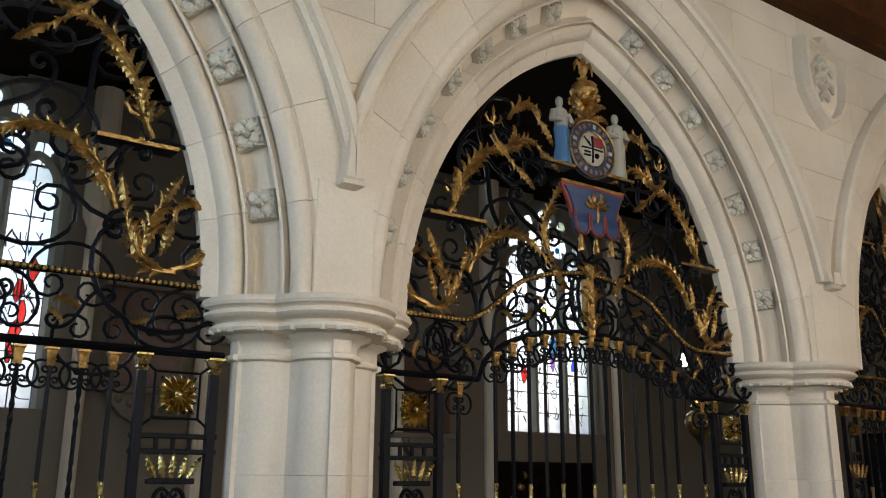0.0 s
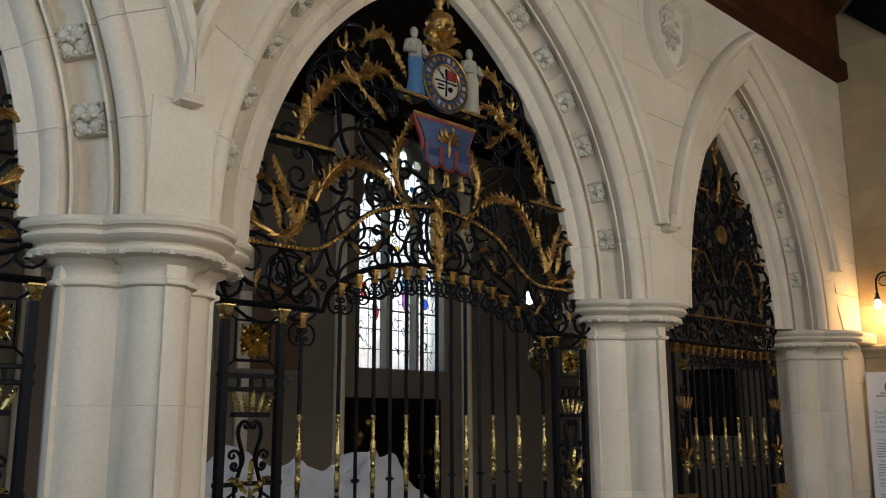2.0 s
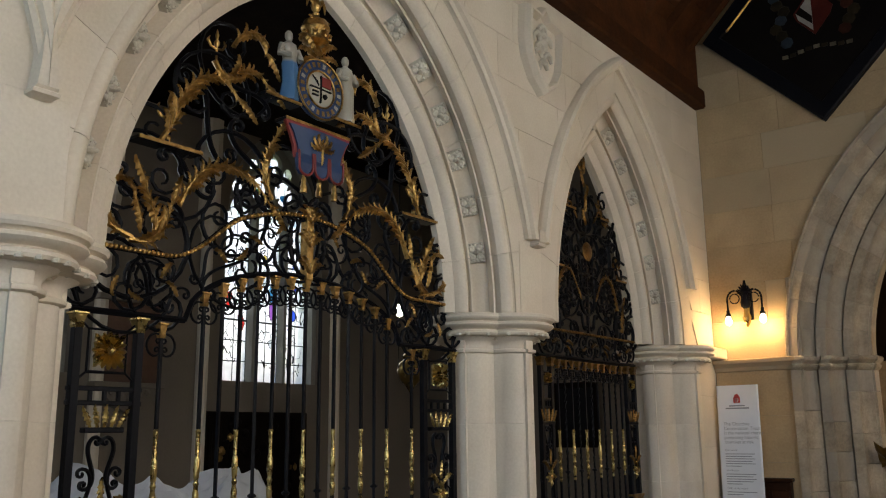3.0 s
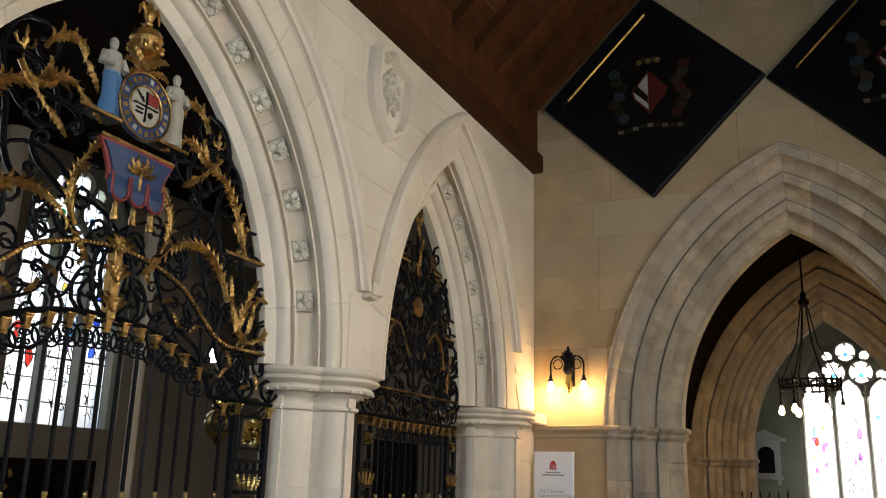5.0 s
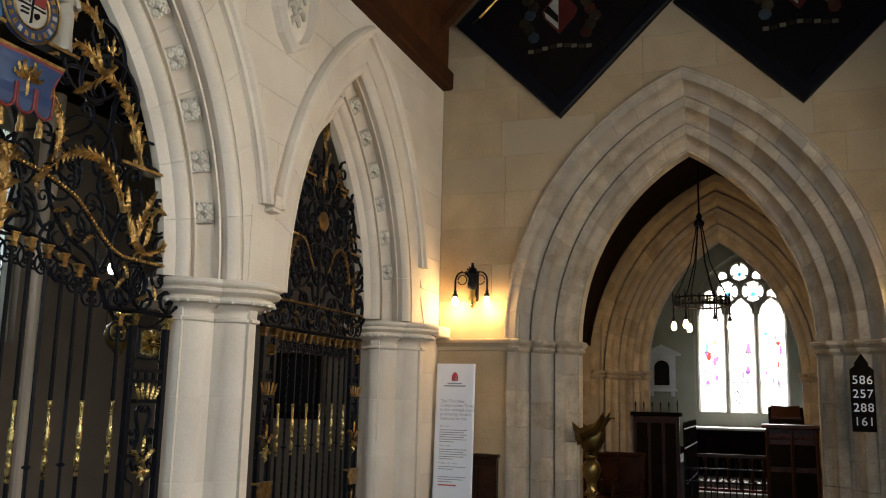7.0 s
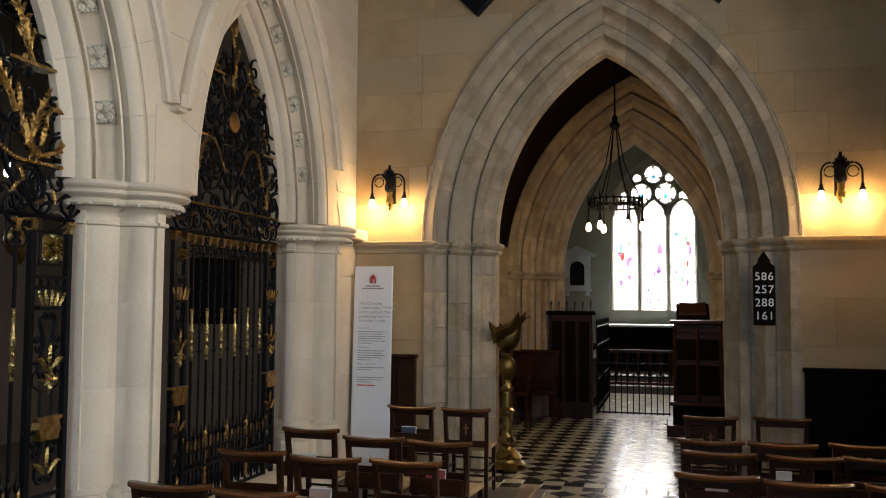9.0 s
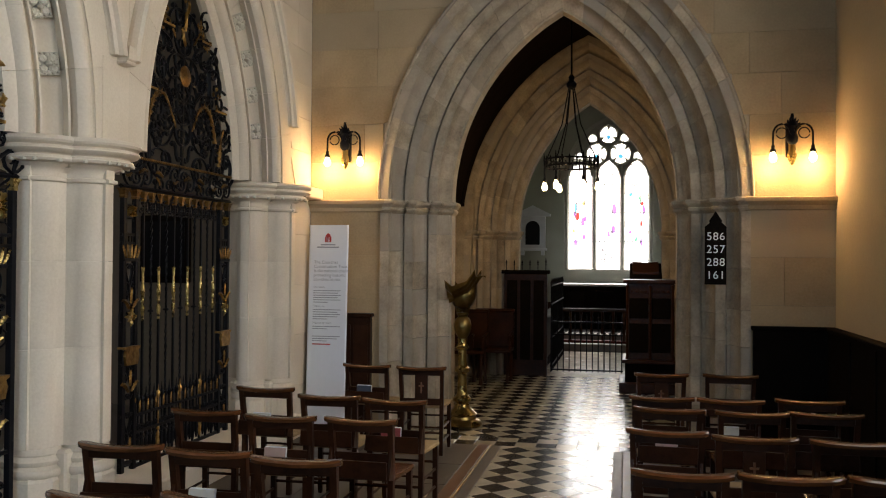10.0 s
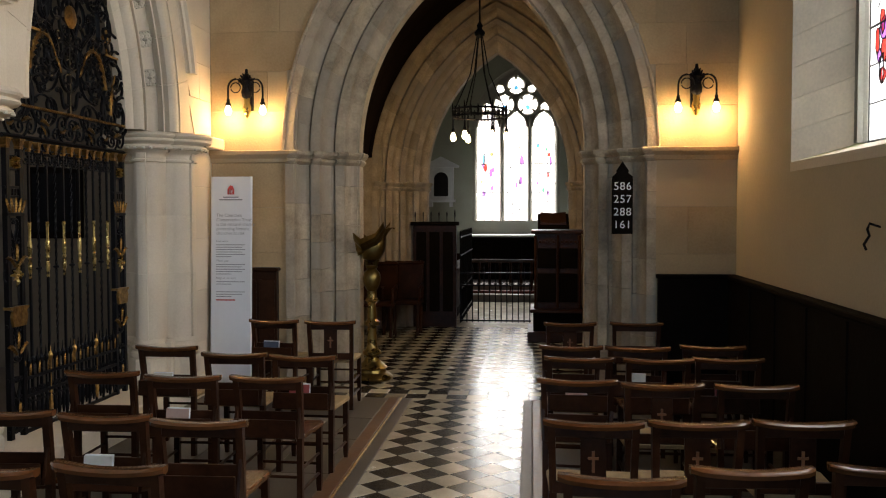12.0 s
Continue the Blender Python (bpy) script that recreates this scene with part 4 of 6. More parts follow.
Mesh().loft([[(x, tilt(z) + d, z) for x, d in ((.04, 0), (.055, -.012), (.455, -.012), (.47, 0), (.455, .012), (.055, .012))] for z in (.02, .035, 2.14, 2.16)]).build("board", PAPER, sign)


def on_sign(x, z, e=.0145):
    return (x, tilt(z) - e, z)


def bars(x0, x1, z, h, mat, nm="printed_line"):
    Mesh().add([on_sign(x0, z), on_sign(x1, z), on_sign(x1, z + h), on_sign(x0, z + h)], [(0, 1, 2, 3)]).build(nm, mat, sign)


def words(text, x, z, size, mat, nm="lettering"):
    cu = bpy.data.curves.new(nm, "FONT")
    cu.body, cu.size = text, size
    o = new(nm, cu)
    o.data.materials.append(mat)
    o.parent = sign
    b = Vector(sign["base"])
    o.matrix_basis = Matrix.Translation(Vector(on_sign(x, z, .015)) - b) @ Matrix.Rotation(radians(90) - math.atan(.10 / 2.17), 4, "X")


rings = [[on_sign(.25 + s * w, z, .0145) for s, w, z in ((-1, .035, 1.98), (1, .035, 1.98), (1, .035, 2.03), (1, .02, 2.06), (0, 0, 2.075), (-1, .02, 2.06), (-1, .035, 2.03))]]
Mesh().add(rings[0], [tuple(range(7))]).build("emblem", REDINK, sign, "dark red arch emblem")
for k in range(2):
    bars(.25 - .02 + k * .022, .25 - .004 + k * .022, 1.985, .045, PAPER if k else INK, "emblem_bar")
bars(.17, .33, 1.945, .014, INK), bars(.13, .37, 1.92, .014, INK)
for k, t in enumerate(("The Churches", "Conservation Trust", "is the national charity", "protecting historic", "churches at risk")):
    words(t, .10, 1.755 - k * .045, .046, INK)
z = 1.50
for head, n in (("Our work", 6), ("Thank you", 5), ("Help us do more", 2), ("", 3)):
    if head:
        words(head, .10, z, .030, INK)
    z -= .032
    for k in range(n):
        bars(.10, .10 + (.30 - .03 * (k % 2) if k < n - 1 else .16), z, .0075, INK)
        z -= .024
    z -= .022
bars(.10, .30, z + .01, .012, REDINK)
Mesh().box(.08, .43, -.34, -.06, 0, .02, .004).build("foot", IRON, sign)

hymn = thing("hymn_board", (4.155, -.02, 1.58), "dark wooden hymn board with white numbers", "hymn board")
Mesh().loft([[(4.155 + w, y, z) for w, z in ((-.10, 1.58), (.10, 1.58), (.10, 2.14), (.055, 2.18), (.06, 2.20), (0, 2.29), (-.06, 2.20), (-.055, 2.18), (-.10, 2.14))] for y in (-.0, -.035)]).build("board", OAKDARK, hymn)
for k, t in enumerate(("586", "257", "288", "161")):
    zc = 2.055 - k * .125
    Mesh().box(4.155 - .09, 4.155 + .09, -.045, -.034, zc - .062, zc - .054).build("slot_rail", OAKDARK, hymn)
    for q, ch in enumerate(t):
        cu = bpy.data.curves.new("numeral", "FONT")
        cu.body, cu.size, cu.align_x, cu.extrude = ch, .108, "CENTER", .001
        o = new("numeral", cu)
        o.data.materials.append(PAPER)
        o.parent = hymn
        o.matrix_basis = Matrix.Translation(Vector((4.155 + (q - 1) * .060, -.038, zc - .043)) - Vector(hymn["base"])) @ Matrix.Rotation(radians(90), 4, "X")

# dark wall panelling
for nm, (x0, x1, y0, y1) in (("wainscot_south", (5.16, 5.245, -14.4, -.02)), ("wainscot_east", (4.50, 5.16, -.10, -.01))):
    w = structure(Mesh().box(x0, x1, y0, y1, 0, 1.15, .006).build(nm, OAKDARK), "dark stained oak wall panelling", "panelling")
    Mesh().box(x0 - .02, x1, y0 - .02, y1, 1.15, 1.19, .008).build("capping", OAKDARK, w)
    n = 18 if nm == "wainscot_south" else 0
    for k in range(n):
        y = -14.2 + k * .78
        Mesh().box(x0 - .012, x0 + .004, y, y + .07, .1, 1.13, .003).build("stile", OAKDARK, w)
pew = thing("panelled_seat", (.4, -.1, 0), "dark oak panelled seat back against the wall", "bench")
Mesh().box(.12, .70, -.10, -.014, 0, 1.20, .008).build("back", OAK, pew)
Mesh().box(.10, .72, -.12, -.012, 1.20, 1.24, .008).build("capping", OAK, pew)
for k in range(3):
    Mesh().box(.14 + k * .19, .30 + k * .19, -.108, -.098, .2, 1.12, .004).build("panel", OAK, pew)
hook = tagged(Mesh().tube([(5.25, -3.5, 1.70), (5.19, -3.5, 1.72), (5.17, -3.52, 1.69), (5.19, -3.5, 1.65), (5.16, -3.5, 1.60), (5.18, -3.48, 1.57)], .008, 6).build("wall_hook", IRON), "small black iron hook on the plaster wall", "hook")

# ---------------- chairs ----------------


def chair(kind):
    p = thing("church_chair", (0, 0, 0), {"box": "dark wooden church chair with a book box behind", "cross": "dark wooden church chair with a pierced cross in its splat", "rush": "dark wooden church chair with a woven rush seat"}[kind], "chair", "church chairs")
    for s in (-1, 1):
        Mesh().loft([[(s * x + a * .017, y + b * .02, z) for a, b in ((-1, -1), (1, -1), (1, 1), (-1, 1))] for x, y, z in ((.185, -.01, 0), (.185, .0, .42), (.19, -.015, .60), (.195, -.045, .80))]).build("back_post", OAK, p)
        Mesh().loft([[(s * .195 + a * r, .37 + b * r, z) for a, b in ((-1, -1), (1, -1), (1, 1), (-1, 1))] for r, z in ((.013, 0), (.017, .05), (.018, .43))]).build("front_leg", OAK, p)
        for z in (.12, .25):
            Mesh().tube([(s * .19, 0, z), (s * .195, .37, z)], .010, 6).build("side_stretcher", OAK, p)
    for z, y in ((.18, .37), (.30, .37), (.20, .0)):
        Mesh().tube([(-.19, y, z), (.19, y, z)], .010, 6).build("stretcher", OAK, p)
    rings = []
    for i in range(15):
        f = i / 14 * 2 - 1
        x = f * .232
        y = -.055 - .030 * (1 - f * f) + .012
        w = .042 * (1 - max(0, abs(f) - .8) ** 2 * 14) * (.86 + .22 * f * f) + .004
        h = .82 - .012 * (1 - f * f)
        rings.append([(x, y - w, h - .008), (x, y - w * .7, h), (x, y + w * .7, h), (x, y + w, h - .008), (x, y + w * .8, h - .026), (x, y + w * .3, h - .032), (x, y - w * .3, h - .032), (x, y - w * .8, h - .026)])
    Mesh().loft(rings).build("top_rail", BOARD, p, "worn polished top rail", smooth=True)
    Mesh().box(-.185, .185, -.055, -.037, .735, .79, .004).build("upper_rail", OAK, p)
    rings = []
    for z, e in ((.425, .01), (.43, 0), (.448, 0), (.455, .008)):
        rings.append([(-.20 + e, .0 + e, z), (.20 - e, e, z), (.225 - e, .37, z), (.215 - e, .395 - e, z), (-.215 + e, .395 - e, z), (-.225 + e, .37, z)])
    Mesh().loft(rings).build("seat", RUSH if kind != "box" else BOARD, p, "woven rush seat" if kind != "box" else "polished board seat")
    if kind == "cross":
        sp = Mesh().box(-.06, .06, -.040, -.024, .47, .735, .004).build("splat", OAK, p)
        Mesh().box(-.007, .007, -.0425, -.0395, .57, .67).build("cross_upright", LEDGE, sp)
        Mesh().box(-.025, .025, -.0427, -.0397, .63, .643).build("cross_arm", LEDGE, sp)
        Mesh().box(-.19, .19, -.028, -.010, .46, .52, .004).build("lower_rail", OAK, p)
    else:
        for s in (-1, 1):
            Mesh().loft([[(s * .195 + a * .008, y, z) for a, y, z in ((-1, -.03, .66), (1, -.03, .66), (1, ya, zz), (-1, ya, zz))] for ya, zz in ((-.02, .44), (-.10, .46))]).build("box_side", OAK, p)
        Mesh().box(-.19, .19, -.115, -.10, .46, .57, .004).build("box_front", OAK, p)
        Mesh().box(-.19, .19, -.10, -.015, .455, .468, .002).build("box_base", OAK, p)
        Mesh().box(-.188, .188, -.022, -.008, .47, .60, .003).build("back_board", OAK, p)
    return p


kinds = {k: chair(k) for k in ("box", "cross", "rush")}
SEATS = [(1.65, -5.52, "box"), (1.72, -4.79, "box"), (1.22, -4.72, "box"), (0.7, -4.68, "box"), (1.18, -5.61, "box"), (1.71, -3.68, "box"), (1.19, -3.7, "rush"), (0.64, -3.61, "box"),
         (1.72, -2.91, "rush"), (1.21, -2.84, "rush"), (0.61, -2.58, "rush"), (1.46, -1, "cross"), (0.93, -0.96, "rush"), (3.6, -5.49, "cross"), (4.1, -5.33, "box"), (4.64, -5.26, "box"),
         (3.56, -4.63, "cross"), (4.04, -4.59, "cross"), (4.53, -4.54, "cross"), (3.54, -3.6, "rush"), (4.01, -3.69, "cross"), (4.53, -3.68, "box"), (3.59, -2.81, "rush"), (4.11, -2.83, "box"),
         (4.58, -2.76, "box"), (3.56, -2.3, "rush"), (4.04, -2.31, "rush"), (4.59, -2.21, "box"), (3.61, -0.93, "cross"), (4.2, -0.87, "rush")]
rnd = random.Random(14)
BOOKS = [material("hymn book cover", c, .5, vary=.1, bump=0) for c in ((.30, .05, .05), (.65, .63, .58), (.05, .06, .09), (.45, .30, .25))]
for i, (x, y, k) in enumerate(SEATS):
    c = copy_thing(kinds[k], pose(x, y + .05, 0, 0, 0, rnd.uniform(-4, 4)))
    if k != "cross" and i % 2 == 0:
        b = thing("hymn_book", (x - .06, y - .01, .47), "small hymn book in a chair's book box", "book", "hymn books")
        q = BOOKS[(i // 2) % 4]
        s = Mesh().loft([[(x + a, y - .045 + d + (z - .47) * .15, z) for a, d in ((-.09, 0), (.05, 0), (.05, .025), (-.09, .025))] for z in (.47, .62)])
        cover = s.build("cover", q, b)
        Mesh().loft([[(x + a, y - .045 + d + (z - .47) * .15, z) for a, d in ((-.087, .003), (.052, .003), (.052, .022), (-.087, .022))] for z in (.474, .624)]).build("pages", PAPER, cover)
for k in kinds.values():
    for o in list(k.children_recursive) + [k]:
        bpy.data.objects.remove(o)

# ---------------- lectern, pulpit, chancel ----------------
lec = thing("eagle_lectern", (1.50, .55, 0), "polished brass eagle lectern on a turned column", "lectern")
LX, LY = 1.56, .55
Mesh().lathe((LX, LY, 0), [(.22, 0), (.23, .02), (.21, .05), (.16, .08), (.15, .11), (.17, .13), (.12, .17), (.09, .20)], 20).build("foot", BRASS, lec, smooth=True)
Mesh().lathe((LX, LY, .20), [(.09, 0), (.07, .04), (.10, .07), (.10, .10), (.065, .13), (.055, .18), (.05, .36), (.085, .39), (.085, .42), (.05, .45), (.045, .62), (.075, .65), (.05, .69), (.055, .75)], 18).build("column", BRASS, lec, smooth=True)
Mesh().lathe((LX, LY, .95), [(.045, 0), (.06, .02), (.09, .08), (.098, .14), (.085, .20), (.05, .24), (.065, .26), (.065, .28)], 20).build("globe", BRONZE, lec, smooth=True)
m = Mesh()
for s in (-1, 1):
    m.tube([(LX + s * .04, LY, 1.22), (LX + s * .05, LY, 1.34)], [.028, .045], 7)
m.loft([[(LX + dx + r * math.cos(math.tau * i / 12), LY + r * .9 * math.sin(math.tau * i / 12), z) for i in range(12)] for r, z, dx in ((.03, 1.26, 0), (.10, 1.30, .0), (.13, 1.38, .01), (.12, 1.46, .03), (.07, 1.53, .08), (.055, 1.58, .13), (.05, 1.62, .17), (.02, 1.635, .23), (.006, 1.615, .25))])
m.build("eagle_body", BRONZE, lec, smooth=True)
for s in (-1, 1):
    rings = []
    for i in range(11):
        f = i / 10
        y = LY + s * (.06 + .17 * f)
        c = .02 * math.sin(14 * f)
        rings.append([(LX - .14 - .02 * f, y, 1.33 + .24 * f + c), (LX - .08, y + s * .02, 1.36 + .10 * f), (LX + .08, y + s * .02, 1.44 + .10 * f), (LX + .17, y, 1.58 + .10 * f + c), (LX + .08, y - s * .015, 1.47 + .11 * f), (LX - .08, y - s * .015, 1.40 + .12 * f)])
    wing = Mesh().loft(rings).build("wing", BRONZE, lec, smooth=True)

pul = thing("pulpit", (3.62, 3.9, 0), "dark carved oak reading desk with open book rest", "pulpit")
Mesh().box(3.22, 4.02, 3.40, 4.30, 0, .14, .01).build("step", OAK, pul)
Mesh().box(3.30, 3.98, 3.48, 4.2, .14, .40, .008).build("base", OAKDARK, pul)
Mesh().box(3.26, 4.0, 3.44, 4.22, .40, .45, .01).build("base_moulding", OAK, pul)
Mesh().box(3.32, 3.96, 3.52, 4.2, .45, 1.50, .006).build("body", OAK, pul)
Mesh().box(3.27, 4.0, 3.46, 4.24, 1.50, 1.55, .01).build("cornice", OAK, pul)
for k in range(2):
    x = 3.36 + k * .30
    Mesh().box(x, x + .25, 3.505, 3.525, .55, .95, .006).build("panel", OAKDARK, pul)
    Mesh().box(x, x + .25, 3.505, 3.525, 1.02, 1.30, .006).build("panel", OAKDARK, pul)
    for q in range(4):
        Mesh().lathe((x + .03 + q * .063, 3.51, 1.39), [(.025, 0), (.02, -.012), (.002, -.016)], 8, "y").build("carved_foil", OAK, pul)
for x in (3.33, 3.64, 3.94):
    Mesh().lathe((x, 3.50, .46), [(.025, 0), (.018, .05), (.02, .5), (.018, .95), (.028, 1.02)], 8).build("shaft", OAK, pul)
Mesh().loft([[(3.36, 3.62, 1.56), (3.80, 3.62, 1.56), (3.80, 3.62, 1.60), (3.36, 3.62, 1.60)], [(3.36, 4.0, 1.74), (3.80, 4.0, 1.74), (3.80, 4.0, 1.78), (3.36, 4.0, 1.78)]]).build("book_rest", OAKDARK, pul)
Mesh().loft([[(3.40, 3.66, 1.625), (3.76, 3.66, 1.625), (3.76, 3.66, 1.66), (3.58, 3.66, 1.645), (3.40, 3.66, 1.66)], [(3.40, 3.96, 1.77), (3.76, 3.96, 1.77), (3.76, 3.96, 1.805), (3.58, 3.96, 1.79), (3.40, 3.96, 1.805)]]).build("open_book", OAK, pul)

scr = thing("wooden_screen", (1.75, 4.95, 0), "dark oak stall screen with a row of iron spikes", "screen")
Mesh().box(1.42, 2.10, 4.90, 5.0, 0, 1.60, .008).build("panel", OAK, scr)
Mesh().box(1.38, 2.14, 4.87, 5.03, 1.60, 1.66, .01).build("capping", OAKDARK, scr)
for k in range(6):
    Mesh().lathe((1.45 + k * .125, 4.95, 1.66), [(.006, 0), (.007, .08), (.018, .09), (.006, .10), (.014, .12), (.002, .16 + .04 * (k == 5))], 6).build("spike", IRON, scr)
for k in range(3):
    Mesh().box(1.47 + k * .21, 1.63 + k * .21, 4.885, 4.905, .25, 1.5, .006).build("field", OAKDARK, scr)

gate = thing("chancel_gate", (2.7, 5.4, 0), "low black iron gate across the chancel aisle", "gate")
for k in range(13):
    x = 2.14 + k * .0925
    Mesh().lathe((x, 5.4, .02), [(.009, 0), (.009, .86), (.014, .87), (.014, .88), (.002, .95)], 6).build("bar", IRON, gate)
    if k < 12:
        Mesh().tube([(x + .046 + .04 * math.cos(a), 5.4, .62 + .05 * math.sin(a)) for a in [q * math.pi / 4 for q in range(5)]], .006, 4).build("arch", IRON, gate)
for z in (.05, .62, .82):
    Mesh().box(2.12, 3.27, 5.385, 5.415, z - .012, z + .012, .003).build("rail", IRON, gate)


def side_rail(x, label):
    p = thing("iron_rail", (x, 6.8, 0), label, "rail", "choir rails")
    for k in range(18):
        y = 5.45 + k * .16
        Mesh().lathe((x, y, .0), [(.009, 0), (.009, 1.42), (.016, 1.44), (.002, 1.52)], 6).build("bar", IRON, p)
        Mesh().tube([(x, y + .04 + .04 * math.cos(a), 1.22 + .05 * math.sin(a)) for a in [q * math.pi / 4 for q in range(8)]], .006, 4).build("ring", IRON, p)
    for z in (.1, .55, 1.1, 1.40):
        Mesh().box(x - .012, x + .012, 5.42, 8.3, z - .012, z + .012, .003).build("rail", IRON, p)


side_rail(2.12, "black iron rail along the choir stalls")
side_rail(3.62, "black iron rail on the far side of the aisle")


def stall(x0, x1, y0, y1, label):
    p = thing("choir_stall", ((x0 + x1) / 2, (y0 + y1) / 2, 0), label, "choir stall", "choir stalls")
    Mesh().box(x0, x1, y0, y1, 0, .16, .01).build("platform", OAKDARK, p)
    Mesh().box(x0, x0 + .05, y0, y1, .16, .95, .006).build("back", OAK, p)
    fr = Mesh().box(x1 - .05, x1, y0, y1, .16, .85, .006).build("front", OAK, p)
    Mesh().box(x1 - .16, x1 + .06, y0, y1, .85, .88, .006).build("book_ledge", OAK, fr)
    Mesh().box(x0 + .05, x0 + .45, y0, y1, .42, .46, .006).build("seat", OAK, p)
    for y in (y0, y1 - .06):
        Mesh().box(x0, x1, y, y + .06, .16, 1.0, .01).build("bench_end", OAK, p)


stall(.75, 2.0, 5.6, 8.6, "dark oak choir stalls behind the iron rail")
stall(3.72, 4.9, 5.6, 8.6, "dark oak choir stalls on the far side")
structure(Mesh().box(.5, 5.0, 8.9, 12.0, 0, .15, .01).build("chancel_step", FLAG), "stone steps up to the altar", "step")
structure(Mesh().box(.5, 5.0, 9.6, 12.0, .15, .30, .01).build("altar_step", FLAG), "upper stone altar step", "step")
rl = thing("altar_rail", (2.8, 9.2, .15), "dark oak altar rail with turned balusters", "rail")
Mesh().box(.6, 4.9, 9.17, 9.25, .78, .85, .01).build("handrail", OAK, rl)
for k in range(20):
    Mesh().lathe((.7 + k * .215, 9.21, .15), [(.03, 0), (.02, .1), (.035, .22), (.018, .4), (.03, .6), (.03, .63)], 8).build("baluster", OAK, rl)
Mesh().box(.6, 4.9, 9.14, 9.30, .15, .20).build("kneeler", RED, rl, "red kneeling cushion")
alt = thing("altar", (2.85, 11.2, .30), "altar table with dark frontal and white cloth", "altar")
front = Mesh().box(1.9, 3.8, 10.9, 11.6, .30, 1.26, .01).build("frontal", OAKDARK, alt)
Mesh().box(1.86, 3.84, 10.86, 11.64, 1.26, 1.31, .01).build("cloth", PAPER, alt, "white linen altar cloth")
for x in (2.2, 2.85, 3.5):
    Mesh().box(x - .2, x + .2, 10.88, 10.905, .45, 1.15, .006).build("panel", OAKDARK, front)
tab = thing("wall_tablet", (1.14, 11.98, 2.0), "white marble wall tablet with a pediment", "monument")
Mesh().box(.84, 1.44, 11.90, 11.998, 2.10, 2.88, .01).build("surround", MARBLE, tab)
Mesh().loft([[(1.14 + w, y, z) for w, z in ((-.42, 2.88), (.42, 2.88), (.42, 2.93), (0, 3.14), (-.42, 2.93))] for y in (11.998, 11.86)]).build("pediment", MARBLE, tab)
aa_ = Arch(1.14, 2.60, .17, .0001)
Mesh().loft([[(u, y, z) for u, z in [(.97, 2.20)] + [aa_.point(-1, 0, f / 6) for f in range(7)] + [aa_.point(1, 0, 1 - f / 6) for f in range(1, 7)] + [(1.31, 2.20)]] for y in (11.905, 11.893)]).build("inscription_panel", IRON, tab)
Mesh().box(.80, 1.48, 11.87, 11.998, 2.06, 2.12, .008).build("shelf", MARBLE, tab)
for s in (-1, 1):
    Mesh().box(1.14 + s * .24 - .04, 1.14 + s * .24 + .04, 11.88, 11.998, 1.95, 2.06, .01).build("bracket", MARBLE, tab)

ch = thing("chandelier", (2.61, 2.5, 2.9), "black iron ring chandelier with lit bulbs on chains", "chandelier")
CX, CY, CZ = 2.61, 2.5, 3.02
for z, r in ((CZ, .34), (CZ + .09, .34)):
    Mesh().tube([(CX + r * math.cos(math.tau * i / 28), CY + r * math.sin(math.tau * i / 28), z) for i in range(29)], .014, 5).build("hoop", IRON, ch)
for i in range(24):
    a = math.tau * i / 24
    m = Mesh().tube([(CX + .34 * math.cos(a), CY + .34 * math.sin(a), CZ - .02), (CX + .345 * math.cos(a), CY + .345 * math.sin(a), CZ + .09), (CX + .35 * math.cos(a), CY + .35 * math.sin(a), CZ + (.18 if i % 4 == 0 else .13))], [.01, .012, .004], 4)
    m.build("cresting", IRON, ch)
for i in range(6):
    a = math.tau * i / 6
    x, y = CX + .34 * math.cos(a), CY + .34 * math.sin(a)
    Mesh().tube([(x, y, CZ + .05), (CX + .12 * math.cos(a), CY + .12 * math.sin(a), CZ + .55), (CX + .03 * math.cos(a), CY + .03 * math.sin(a), CZ + 1.05)], .008, 5).build("chain", IRON, ch)
    hold = Mesh().lathe((x, y, CZ - .20), [(.02, 0), (.024, .03), (.012, .06), (.012, .2)], 8).build("holder", IRON, ch)
    Mesh().lathe((x, y, CZ - .31), [(.002, 0), (.024, .008), (.036, .035), (.032, .07), (.016, .11)], 10).build("bulb", WARM, hold, smooth=True)
Mesh().lathe((CX, CY, CZ + 1.0), [(.02, 0), (.06, .03), (.07, .07), (.03, .12), (.04, .16), (.012, .2), (.01, 2.28)], 10).build("stem", IRON, ch, smooth=True)
bulb_light((CX, CY, CZ - .38), 5.5, (1, .66, .32), .12)

# stall chairs in the tower bay
for x, y, r in ((1.0, 3.9, 60), (1.35, 4.2, 30)):
    p = thing("stall_chair", (x, y, 0), "dark oak carved armchair by the arch", "chair", "stall chairs")
    for a, b in ((-.25, -.2), (.25, -.2), (-.25, .2), (.25, .2)):
        Mesh().lathe((x + a, y + b, 0), [(.03, 0), (.02, .1), (.028, .3), (.025, .45)], 7).build("leg", OAK, p)
    Mesh().box(x - .29, x + .29, y - .25, y + .25, .44, .49, .01).build("seat", OAK, p)
    Mesh().box(x - .29, x + .29, y + .2, y + .25, .49, 1.02, .01).build("back", OAK, p)
    Mesh().box(x - .30, x + .30, y + .19, y + .26, 1.02, 1.07, .015).build("top_rail", OAK, p)
    for s in (-1, 1):
        Mesh().tube([(x + s * .28, y - .2, .45), (x + s * .28, y - .2, .68), (x + s * .28, y + .2, .72)], .022, 6).build("arm", OAK, p)

# ---------------- floor pieces ----------------
floor_ob = bpy.data.objects["floor"]


